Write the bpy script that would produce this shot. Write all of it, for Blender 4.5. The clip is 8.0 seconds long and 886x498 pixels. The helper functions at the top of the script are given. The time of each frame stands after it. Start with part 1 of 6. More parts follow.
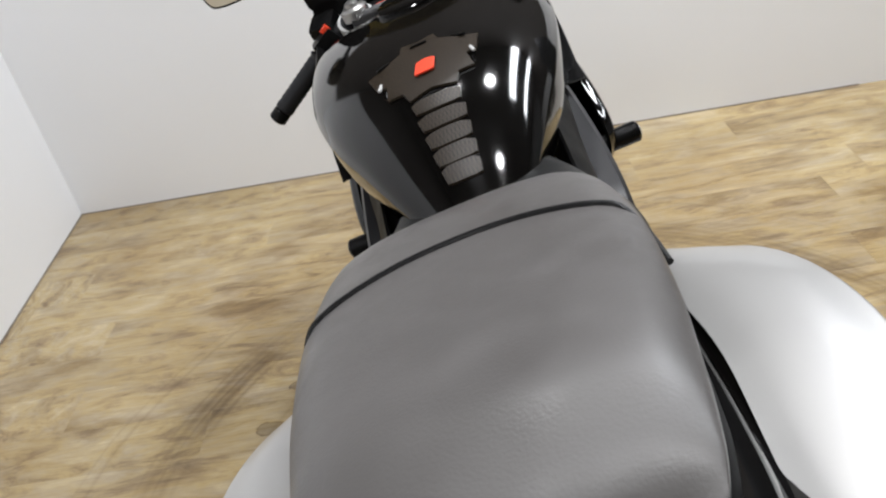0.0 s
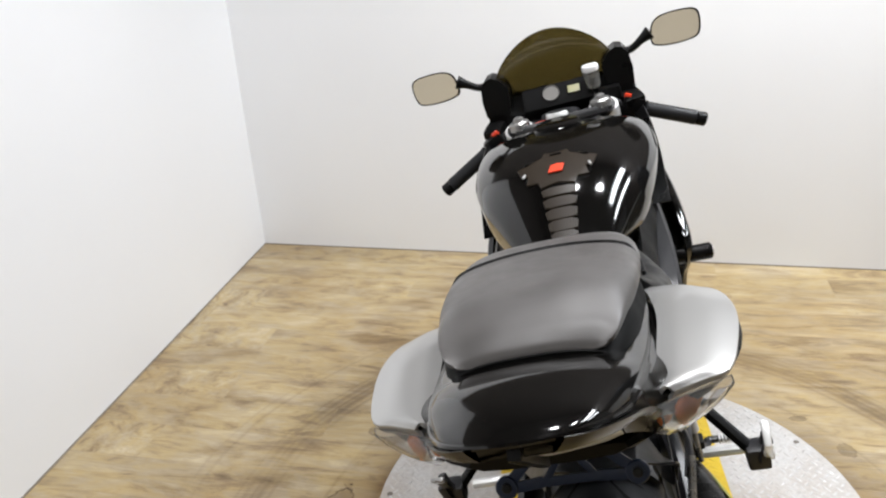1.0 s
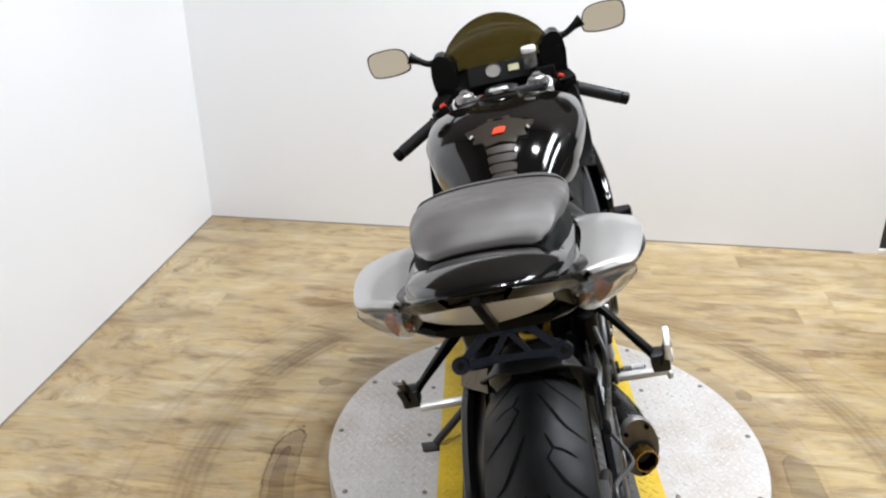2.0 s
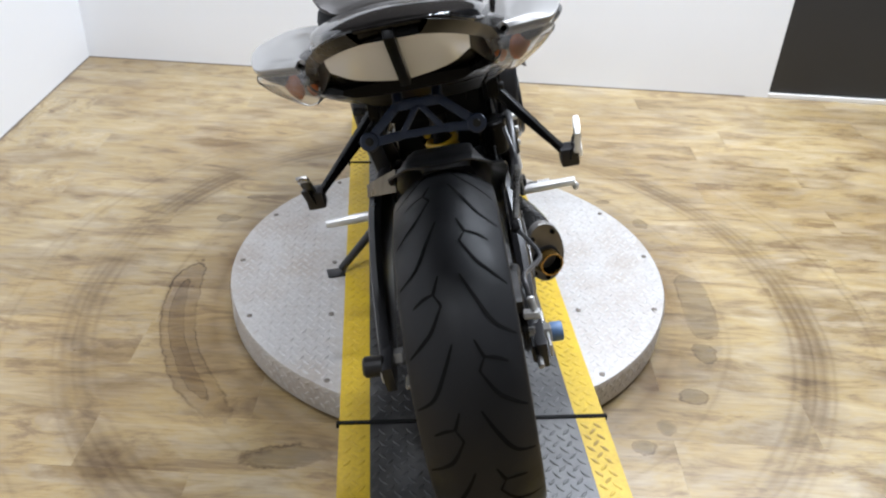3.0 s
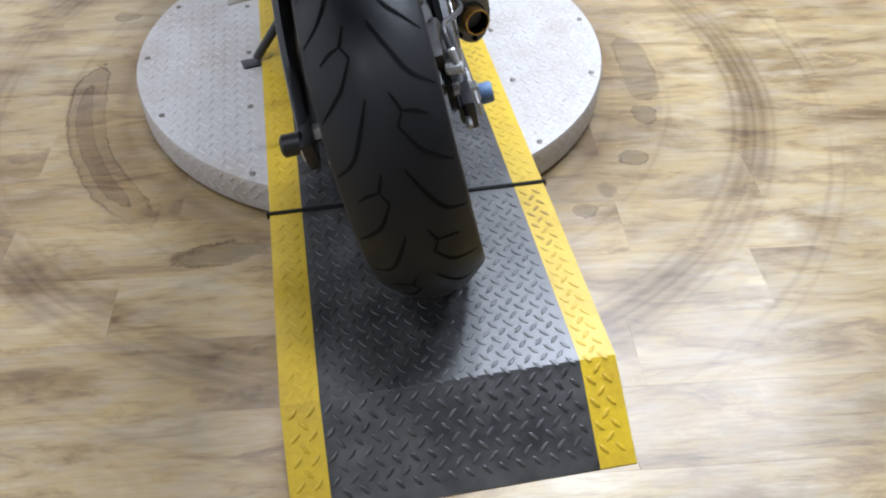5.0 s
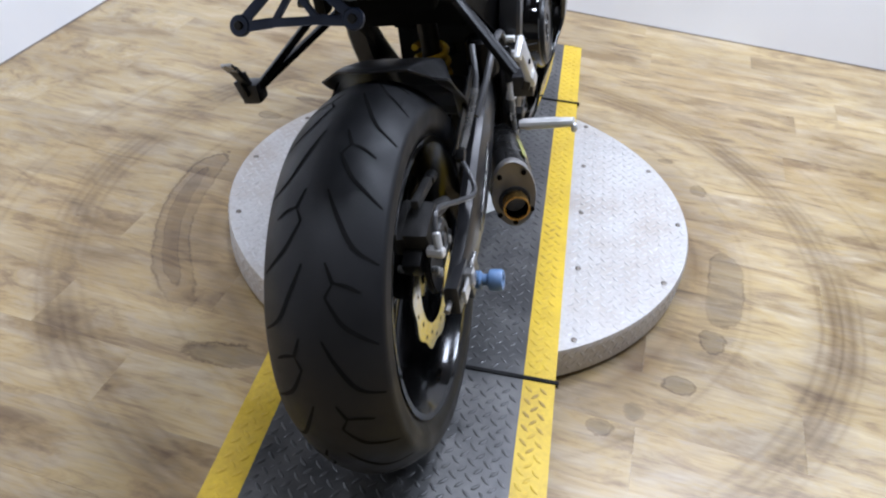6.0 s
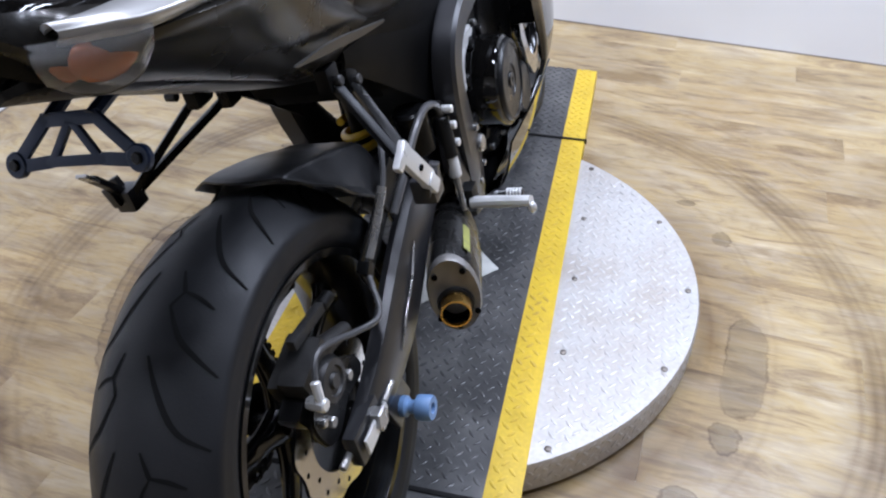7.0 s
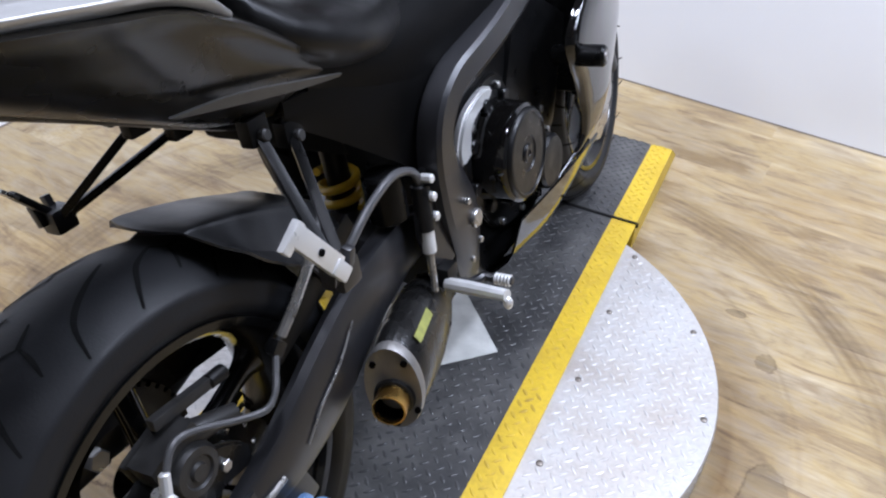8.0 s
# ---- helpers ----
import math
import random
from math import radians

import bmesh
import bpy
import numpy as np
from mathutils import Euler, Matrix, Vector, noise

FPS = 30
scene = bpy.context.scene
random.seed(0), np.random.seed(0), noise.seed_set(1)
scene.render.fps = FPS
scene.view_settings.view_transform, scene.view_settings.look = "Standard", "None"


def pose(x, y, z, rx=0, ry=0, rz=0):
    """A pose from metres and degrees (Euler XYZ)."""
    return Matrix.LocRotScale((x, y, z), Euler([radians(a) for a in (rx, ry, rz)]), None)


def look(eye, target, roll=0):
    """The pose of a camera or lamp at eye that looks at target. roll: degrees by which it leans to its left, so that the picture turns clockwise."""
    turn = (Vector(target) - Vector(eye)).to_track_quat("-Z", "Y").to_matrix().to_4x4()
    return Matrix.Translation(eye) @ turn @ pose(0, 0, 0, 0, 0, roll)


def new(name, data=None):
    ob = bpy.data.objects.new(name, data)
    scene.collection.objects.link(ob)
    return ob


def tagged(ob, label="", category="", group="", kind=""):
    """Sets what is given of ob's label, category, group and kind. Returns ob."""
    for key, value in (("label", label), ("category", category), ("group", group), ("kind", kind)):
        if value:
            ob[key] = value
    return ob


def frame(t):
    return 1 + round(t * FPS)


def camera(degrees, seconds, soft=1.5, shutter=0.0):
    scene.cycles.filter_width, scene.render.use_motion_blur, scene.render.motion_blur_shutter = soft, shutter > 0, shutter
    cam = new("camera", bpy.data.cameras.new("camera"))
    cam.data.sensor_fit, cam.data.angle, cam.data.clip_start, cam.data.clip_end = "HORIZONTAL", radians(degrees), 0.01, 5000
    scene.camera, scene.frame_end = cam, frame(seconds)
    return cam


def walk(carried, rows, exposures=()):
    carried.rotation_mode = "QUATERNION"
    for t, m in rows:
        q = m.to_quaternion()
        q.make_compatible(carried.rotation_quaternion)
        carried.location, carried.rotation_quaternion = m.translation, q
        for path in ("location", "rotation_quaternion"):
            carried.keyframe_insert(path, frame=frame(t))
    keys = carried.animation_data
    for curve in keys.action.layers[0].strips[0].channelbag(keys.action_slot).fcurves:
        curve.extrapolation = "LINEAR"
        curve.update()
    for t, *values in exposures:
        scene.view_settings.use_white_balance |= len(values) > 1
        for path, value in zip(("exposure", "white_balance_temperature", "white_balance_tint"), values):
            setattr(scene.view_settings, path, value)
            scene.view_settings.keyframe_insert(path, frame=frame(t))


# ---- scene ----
cam = camera(59.4, 8.0, soft=2.2)
PATH = [
    (0, (-0.181, -0.992, 1.24), (-0.14, 0.699, 0.173), -12.3),
    (0.2, (-0.185, -1.104, 1.267), (-0.186, 0.672, 0.359), -9.8),
    (0.4, (-0.22, -1.21, 1.288), (-0.271, 0.542, 0.346), -9.7),
    (0.5, (-0.22, -1.273, 1.305), (-0.278, 0.502, 0.386), -8.5),
    (0.7, (-0.201, -1.354, 1.328), (-0.285, 0.463, 0.474), -5.7),
    (0.9, (-0.18, -1.419, 1.345), (-0.372, 0.416, 0.553), -4.8),
    (1, (-0.163, -1.442, 1.353), (-0.413, 0.382, 0.571), -3.8),
    (1.2, (-0.134, -1.514, 1.365), (-0.438, 0.309, 0.602), -1.5),
    (2.3, (-0.2, -1.674, 1.323), (-0.145, 0.135, 0.471), 0.1),
    (2.5, (-0.198, -1.678, 1.298), (-0.073, 0.095, 0.38), 0.8),
    (2.7, (-0.201, -1.687, 1.265), (-0.063, 0.054, 0.282), 1.0),
    (3, (-0.2, -1.686, 1.212), (-0.018, -0.011, 0.134), 2.9),
    (3.2, (-0.189, -1.674, 1.188), (0.061, -0.092, 0.011), 3.9),
    (3.5, (-0.175, -1.677, 1.153), (0.113, -0.164, -0.123), 2.4),
    (3.8, (-0.181, -1.675, 1.158), (0.111, -0.161, -0.118), 2.1),
    (4, (-0.183, -1.677, 1.156), (0.097, -0.162, -0.12), 1.8),
    (4.2, (-0.179, -1.677, 1.142), (0.1, -0.189, -0.164), 0.7),
    (5.3, (-0.121, -1.671, 1.105), (0.149, -0.331, -0.355), 0.9),
    (5.5, (-0.076, -1.647, 1.126), (0.046, -0.229, -0.279), -3.9),
    (5.7, (0.005, -1.63, 1.132), (0.021, -0.115, -0.161), -1.5),
    (5.9, (0.102, -1.591, 1.152), (-0.028, -0.025, -0.066), 3.4),
    (6, (0.146, -1.588, 1.156), (-0.028, -0.022, -0.076), 5.7),
    (6.2, (0.214, -1.566, 1.151), (-0.06, -0.046, -0.135), 3.2),
    (6.4, (0.252, -1.52, 1.151), (-0.116, -0.034, -0.142), -1.5),
    (6.5, (0.27, -1.491, 1.153), (-0.099, -0.01, -0.139), -1.4),
    (6.7, (0.296, -1.405, 1.149), (-0.038, 0.072, -0.146), 0.3),
    (7, (0.315, -1.275, 1.173), (-0.047, 0.241, -0.079), -0.4),
    (7.2, (0.338, -1.221, 1.168), (-0.06, 0.297, -0.071), -1.7),
    (7.4, (0.36, -1.166, 1.151), (-0.097, 0.319, -0.099), -2.9),
    (7.5, (0.371, -1.145, 1.149), (-0.134, 0.335, -0.098), -2.8),
    (7.7, (0.399, -1.121, 1.165), (-0.215, 0.359, -0.051), 1.9),
    (7.9, (0.433, -1.091, 1.16), (-0.201, 0.396, -0.035), 4.8),
    (8, (0.45, -1.067, 1.152), (-0.172, 0.411, -0.044), 4.2),
]
walk(cam, [(t, look(eye, target, roll)) for t, eye, target, roll in PATH], [(0, -0.32, 6330, 11), (1.0, -0.12, 6360, 11), (2.5, 0.02, 6110, 11), (4.0, 0.13, 5640, 12), (5.5, 0.05, 5640, 13), (6.5, -0.04, 5470, 16), (8.0, -0.02, 5540, 17)])

# ---- world and lamps ----
world = bpy.data.worlds.new("world")
scene.world = world
world.use_nodes = True
world.node_tree.nodes["Background"].inputs[0].default_value = (0.9, 0.95, 1.0, 1)
world.node_tree.nodes["Background"].inputs[1].default_value = 0.05

ROOM = pose(0, 0, 0, 0, 0, -6.4)          # the room stands askew of the ramp
SPOT_WATTS, KEY_WATTS = 20, 93
CEILING = 3.1


# round spots on the dark ceiling, and two long light panels over the open side ahead
# the last spot is an added fill that brightens the floor at the left
SPOTS = [(-0.45, 0.55), (0.35, 0.55), (-0.45, -0.75), (0.35, -0.75), (-0.75, -1.7)]
PANELS = [(1.15, 1.20), (2.15, 1.20)]
for lx, ly in SPOTS:
    data = bpy.data.lights.new("spot_lamp", "AREA")
    data.shape, data.size, data.energy, data.color = "DISK", 0.26, SPOT_WATTS, (1.0, 0.992, 0.985)
    lamp = new("spot_lamp", data)
    lamp.matrix_world = ROOM @ pose(lx, ly, CEILING - 0.13)
for lx, ly in PANELS:
    data = bpy.data.lights.new("panel_lamp", "AREA")
    data.shape, data.size, data.size_y, data.energy, data.color = "RECTANGLE", 0.30, 1.9, KEY_WATTS, (0.94, 0.972, 1.0)
    lamp = new("panel_lamp", data)
    lamp.matrix_world = ROOM @ pose(lx, ly, CEILING - 0.10)


# ---- helpers for shapes ----
from mathutils.bvhtree import BVHTree


def hollow(name, at=None, parent=None):
    ob = new(name)
    if parent:
        ob.parent = parent
    if at is not None:
        ob.matrix_basis = at
    return ob


def finish(bm, name, material, angle=35, smooth=True):
    bmesh.ops.recalc_face_normals(bm, faces=bm.faces)
    me = bpy.data.meshes.new(name)
    bm.to_mesh(me)
    bm.free()
    if smooth:
        me.polygons.foreach_set("use_smooth", [True] * len(me.polygons))
        me.set_sharp_from_angle(angle=radians(angle))
    for m in material if isinstance(material, (list, tuple)) else [material]:
        me.materials.append(m)
    return me


def part(name, bm, material, parent=None, label="", angle=35, smooth=True):
    ob = new(name, finish(bm, name, material, angle, smooth))
    if parent:
        ob.parent = parent
    if label:
        tagged(ob, label)
    return ob


def catmull(points, n, closed=False):
    """A smooth row of n points a stretch through the given ones."""
    p = [Vector(q) for q in points]
    k = len(p)
    out = []
    for i in range(k if closed else k - 1):
        a = p[(i - 1) % k] if closed or i else p[0] * 2 - p[1]
        b, c = p[i % k], p[(i + 1) % k]
        d = p[(i + 2) % k] if closed or i + 2 < k else c * 2 - b
        for j in range(n):
            t = j / n
            out.append(0.5 * (2 * b + (c - a) * t + (2 * a - 5 * b + 4 * c - d) * t * t + (3 * b - a - 3 * c + d) * t ** 3))
    if not closed:
        out.append(p[-1])
    return out


def skin(bm, rings, closed=True, caps=True, material=0):
    rows = [[bm.verts.new(v) for v in ring] for ring in rings]
    n = len(rows[0])
    for a, b in zip(rows, rows[1:]):
        for i in range(n if closed else n - 1):
            j = (i + 1) % n
            bm.faces.new((a[i], a[j], b[j], b[i])).material_index = material
    if caps and closed:
        bm.faces.new(rows[0]).material_index = material
        bm.faces.new(rows[-1]).material_index = material
    return bm


def loft(sections, along=4, around=3, closed=True, caps=True):
    """A smooth body through sections, each a ring of points."""
    rings = [catmull(s, around, closed) for s in sections]
    cols = [catmull([r[i] for r in rings], along) for i in range(len(rings[0]))]
    return skin(bmesh.new(), [[c[k] for c in cols] for k in range(len(cols[0]))], closed, caps)


def mirrored(y, half):
    """A ring at y from points (x, z) of the right half, from the top to the bottom; the ends lie on the middle."""
    right = [(x, y, z) for x, z in half]
    return right + [(-x, y, z) for x, z in reversed(half) if x > 1e-6]


def tube(points, radius, seg=10, smooth=4, bm=None, caps=True):
    """A round bar along a smooth line; radius may be a list along the points."""
    bm = bm or bmesh.new()
    radii = radius if isinstance(radius, (list, tuple)) else [radius] * len(points)
    line = catmull(points, smooth) if smooth > 1 else [Vector(p) for p in points]
    rr = [v.x for v in (catmull([(r, 0, 0) for r in radii], smooth) if smooth > 1 else [Vector((r, 0, 0)) for r in radii])]
    up = Vector((0, 0, 1))
    rings = []
    for i, p in enumerate(line):
        way = (line[min(i + 1, len(line) - 1)] - line[max(i - 1, 0)]).normalized()
        if abs(way.dot(up)) > 0.95:
            up = Vector((1, 0, 0)) if abs(way.x) < 0.9 else Vector((0, 1, 0))
        side = way.cross(up).normalized()
        up = side.cross(way).normalized()
        rings.append([p + rr[i] * (math.cos(a) * side + math.sin(a) * up) for a in np.linspace(0, 2 * math.pi, seg, endpoint=False)])
    return skin(bm, rings, True, caps)


def box(sx, sy, sz, m=None, bevel=0.004, bm=None, seg=2):
    """A bevelled block, added to bm."""
    bm = bm or bmesh.new()
    made = bmesh.ops.create_cube(bm, size=1, matrix=(m or Matrix()) @ Matrix.Diagonal((sx, sy, sz, 1)))
    if bevel:
        edges = list({e for v in made["verts"] for e in v.link_edges})
        bmesh.ops.bevel(bm, geom=edges, offset=bevel, segments=seg, affect="EDGES", profile=0.7)
    return bm


def lathe(profile, m=None, n=48, bm=None, closed=False):
    """Turns points (radius, along) round the local x axis."""
    bm = bm or bmesh.new()
    m = m or Matrix()
    rings = []
    for a in np.linspace(0, 2 * math.pi, n, endpoint=False):
        rings.append([m @ Vector((x, r * math.cos(a), r * math.sin(a))) for r, x in profile])
    rows = [[bm.verts.new(v) for v in ring] for ring in rings]
    k = len(profile)
    for i in range(n):
        a, b = rows[i], rows[(i + 1) % n]
        for j in range(k if closed else k - 1):
            j2 = (j + 1) % k
            if (a[j].co - b[j].co).length < 1e-7:
                if (a[j2].co - b[j2].co).length > 1e-7:
                    bm.faces.new((a[j], b[j2], a[j2]))
            elif (a[j2].co - b[j2].co).length < 1e-7:
                bm.faces.new((a[j], b[j], a[j2]))
            else:
                bm.faces.new((a[j], b[j], b[j2], a[j2]))
    bmesh.ops.remove_doubles(bm, verts=bm.verts, dist=1e-6)
    return bm


def plate(outline, thick, m=None, bevel=0.002, holes=(), bm=None, smooth=0):
    """A plate from an outline (u, v) in its own plane, thick along w; holes leave real openings."""
    bm = bm or bmesh.new()
    m = m or Matrix()
    if smooth:
        outline = [(v.x, v.y) for v in catmull([(u, v, 0) for u, v in outline], smooth, True)]
    if holes:
        edges = []
        for loop in (outline, *holes):
            vs = [bm.verts.new((u, v, 0)) for u, v in loop]
            edges += [bm.edges.new((vs[i], vs[(i + 1) % len(vs)])) for i in range(len(vs))]
        fill = bmesh.ops.triangle_fill(bm, edges=edges, use_beauty=True)
        faces = [f for f in fill["geom"] if isinstance(f, bmesh.types.BMFace)]
    else:
        faces = [bm.faces.new([bm.verts.new((u, v, 0)) for u, v in outline])]
    ext = bmesh.ops.extrude_face_region(bm, geom=faces)
    top = [v for v in ext["geom"] if isinstance(v, bmesh.types.BMVert)]
    bmesh.ops.translate(bm, verts=top, vec=(0, 0, thick))
    if bevel and not holes:
        rim = [e for e in bm.edges if len({round(v.co.z, 6) for v in e.verts}) == 1 and e.is_manifold and e.calc_face_angle(0) > 0.5]
        bmesh.ops.bevel(bm, geom=rim, offset=bevel, segments=2, affect="EDGES")
    bmesh.ops.transform(bm, matrix=m, verts=bm.verts)
    return bm


def sheet(grid, thick):
    """A curved sheet with thickness from a grid of points."""
    rows = [catmull(r, 4) for r in grid]
    cols = [catmull([r[i] for r in rows], 4) for i in range(len(rows[0]))]
    bm = skin(bmesh.new(), [[c[k] for c in cols] for k in range(len(cols[0]))], False, False)
    bmesh.ops.recalc_face_normals(bm, faces=bm.faces)
    bmesh.ops.solidify(bm, geom=bm.faces[:], thickness=thick)
    return bm


def ball(m, bm=None, u=12, v=8):
    bm = bm or bmesh.new()
    bmesh.ops.create_uvsphere(bm, u_segments=u, v_segments=v, radius=1, matrix=m)
    return bm


def along(a, b):
    """A pose at a whose x axis points to b."""
    a, b = Vector(a), Vector(b)
    return Matrix.Translation(a) @ (b - a).to_track_quat("X", "Z").to_matrix().to_4x4()


def rod(a, b, r, n=14, bm=None, chamfer=0.0):
    L = (Vector(b) - Vector(a)).length
    c = chamfer
    prof = [(0, 0), (r - c, 0), (r, c), (r, L - c), (r - c, L), (0, L)] if c else [(0, 0), (r, 0), (r, L), (0, L)]
    return lathe(prof, along(a, b), n, bm)


def merge(*meshes):
    """Joins bmeshes of one part."""
    base = meshes[0]
    for other in meshes[1:]:
        me = bpy.data.meshes.new("join")
        other.to_mesh(me)
        other.free()
        base.from_mesh(me)
        bpy.data.meshes.remove(me)
    return base


# ---- materials ----
def nodes_of(name):
    m = bpy.data.materials.new(name)
    m.use_nodes = True
    return m, m.node_tree.nodes, m.node_tree.links, m.node_tree.nodes["Principled BSDF"]


def surface(name, colour, rough=0.5, metal=0.0, coat=0.0, var=0.12, scale=9.0, grain=180.0, bump=0.08, bumpd=0.002, rvar=0.12, spec=0.5):
    """A material with variation at two scales in colour, gloss and relief."""
    m, N, L, b = nodes_of(name)
    co = N.new("ShaderNodeTexCoord")
    big, fine = N.new("ShaderNodeTexNoise"), N.new("ShaderNodeTexNoise")
    big.inputs["Scale"].default_value, big.inputs["Detail"].default_value = scale, 5
    fine.inputs["Scale"].default_value, fine.inputs["Detail"].default_value = grain, 3
    for n in (big, fine):
        L.new(co.outputs["Object"], n.inputs["Vector"])
    mix = N.new("ShaderNodeMix")
    mix.data_type = "RGBA"
    mix.inputs[6].default_value = (*[max(0.0, c * (1 - var)) for c in colour], 1)
    mix.inputs[7].default_value = (*[min(1.0, c * (1 + var)) for c in colour], 1)
    L.new(big.outputs["Fac"], mix.inputs[0])
    L.new(mix.outputs[2], b.inputs["Base Color"])
    r = N.new("ShaderNodeMapRange")
    r.inputs[3].default_value, r.inputs[4].default_value = max(0.02, rough - rvar), min(1, rough + rvar)
    r.inputs[1].default_value, r.inputs[2].default_value = 0.3, 0.7
    L.new(big.outputs["Fac"], r.inputs[0])
    L.new(r.outputs[0], b.inputs["Roughness"])
    bp = N.new("ShaderNodeBump")
    bp.inputs["Strength"].default_value, bp.inputs["Distance"].default_value = bump, bumpd
    L.new(fine.outputs["Fac"], bp.inputs["Height"])
    L.new(bp.outputs[0], b.inputs["Normal"])
    b.inputs["Metallic"].default_value = metal
    b.inputs["Coat Weight"].default_value = coat
    b.inputs["Coat Roughness"].default_value = 0.04
    b.inputs["Specular IOR Level"].default_value = spec
    return m


M_WALL = surface("white_wall_paint", (0.785, 0.795, 0.81), 0.62, var=0.03, scale=1.3, grain=240, bump=0.05)
M_CEIL = surface("dark_ceiling_paint", (0.045, 0.043, 0.042), 0.8, var=0.03, scale=1.0)
M_DOOR = surface("dark_panel_paint", (0.022, 0.023, 0.026), 0.35, var=0.2, scale=2.0, bump=0.03)
M_TRIM = surface("white_trim", (0.72, 0.70, 0.66), 0.5, var=0.08, scale=6)
M_GLOSS = surface("black_gloss_paint", (0.003, 0.0028, 0.0026), 0.08, coat=0.25, var=0.2, bump=0.01, rvar=0.03, spec=0.33)
M_SILVER = surface("silver_paint", (0.40, 0.397, 0.388), 0.42, metal=0.6, coat=0.5, var=0.06, bump=0.02, grain=700, rvar=0.04)
M_TAIL = surface("dark_metallic_tail_paint", (0.012, 0.011, 0.0092), 0.27, metal=0.4, coat=0.0, var=0.1, bump=0.01, grain=700, rvar=0.03)
M_SATIN = surface("black_satin_alloy", (0.014, 0.014, 0.0155), 0.33, var=0.15, bump=0.04, rvar=0.06, spec=0.48)
M_PLASTIC = surface("black_plastic", (0.0035, 0.0035, 0.0036), 0.32, var=0.2, grain=350, bump=0.06, spec=0.14)
M_RUBBER = surface("tyre_rubber", (0.0080, 0.0083, 0.0094), 0.52, var=0.3, scale=14, grain=420, bump=0.10, spec=0.3)
M_GROOVE = surface("groove_shade", (0.002, 0.002, 0.002), 0.9, var=0.2, spec=0.2)
M_LEATHER = surface("black_vinyl", (0.080, 0.0755, 0.073), 0.42, var=0.08, scale=20, grain=520, bump=0.14, bumpd=0.0010, spec=0.5)
M_SEATDARK = surface("dark_grip_vinyl", (0.006, 0.006, 0.006), 0.40, var=0.15, scale=20, grain=420, bump=0.2, bumpd=0.0012, spec=0.22)
M_DULL = surface("dull_black_moulding", (0.003, 0.003, 0.003), 0.7, var=0.2, spec=0.12)
M_MATTE = surface("matt_black_hugger", (0.014, 0.014, 0.0145), 0.38, var=0.2, spec=0.5)
M_TRIMGREY = surface("grey_plastic_trim", (0.034, 0.033, 0.031), 0.38, var=0.2, grain=350, bump=0.05, spec=0.4)
M_COVER = surface("black_side_panel", (0.0025, 0.0025, 0.0026), 0.48, var=0.2, grain=350, bump=0.05, spec=0.07)
M_RIM = surface("black_wheel_enamel", (0.003, 0.003, 0.003), 0.13, var=0.2, bump=0.02, spec=0.36)
M_CALIPER = surface("dark_grey_casting", (0.020, 0.0195, 0.019), 0.46, var=0.35, scale=40, bump=0.2, spec=0.4)
M_ALLOY = surface("raw_alloy", (0.66, 0.66, 0.65), 0.38, metal=0.45, var=0.15, scale=30, bump=0.1)
M_STEEL = surface("zinc_steel", (0.36, 0.355, 0.345), 0.30, metal=0.8, var=0.25, scale=40)
M_CAN = surface("blackened_steel", (0.009, 0.0088, 0.0085), 0.30, metal=0.2, var=0.5, scale=22, bump=0.10, spec=0.4)
M_FLANGE = surface("sooty_flange", (0.21, 0.203, 0.193), 0.46, metal=0.6, var=0.35, scale=35, bump=0.2)
M_GOLD = surface("heat_gold_steel", (0.58, 0.36, 0.10), 0.28, metal=1.0, var=0.35, scale=25)
M_BLUE = surface("light_blue_nylon", (0.125, 0.215, 0.385), 0.42, var=0.12, scale=40, bump=0.05)
# black bracket metal with its blue sheen painted into the base colour
M_BLUESHEEN = surface("black_metal_blue_sheen", (0.010, 0.021, 0.056), 0.36, metal=0.2, var=0.2, bump=0.08)
M_YELLOWSPRING = surface("yellow_spring_paint", (0.72, 0.46, 0.02), 0.35, coat=0.4, var=0.1)
M_RED = surface("red_decal", (0.70, 0.055, 0.02), 0.35, var=0.1)
M_MIRROR = surface("mirror_glass", (0.86, 0.82, 0.74), 0.03, metal=1.0, var=0.02, bump=0.0, rvar=0.0)
M_ENGINE = surface("engine_black_paint", (0.005, 0.005, 0.0052), 0.36, var=0.3, scale=25, bump=0.12, spec=0.3)
M_ARROW = surface("white_stencil_paint", (0.50, 0.50, 0.47), 0.6, var=0.35, scale=30, bump=0.2)
M_JOINT = surface("black_joint_strip", (0.006, 0.006, 0.006), 0.7, var=0.2, spec=0.15)
M_HOSE = surface("grey_hose_rubber", (0.065, 0.065, 0.067), 0.34, var=0.2)
M_POLISHED = surface("polished_disc_steel", (0.55, 0.54, 0.52), 0.14, metal=1.0, var=0.1, rvar=0.04)
M_HOLE = surface("dark_bore", (0.002, 0.002, 0.002), 0.9, spec=0.05)
M_DIAL = surface("dial_grey", (0.14, 0.135, 0.125), 0.4, spec=0.3)
M_LCD = surface("lcd_olive", (0.32, 0.31, 0.16), 0.3)
M_STICKER = surface("faded_yellow_sticker", (0.24, 0.25, 0.06), 0.5, var=0.7, scale=80)


def glassy(name, colour, rough, weight, ior=1.45):
    m, N, L, b = nodes_of(name)
    b.inputs["Base Color"].default_value = (*colour, 1)
    b.inputs["Roughness"].default_value = rough
    b.inputs["Transmission Weight"].default_value = weight
    b.inputs["IOR"].default_value = ior
    return m


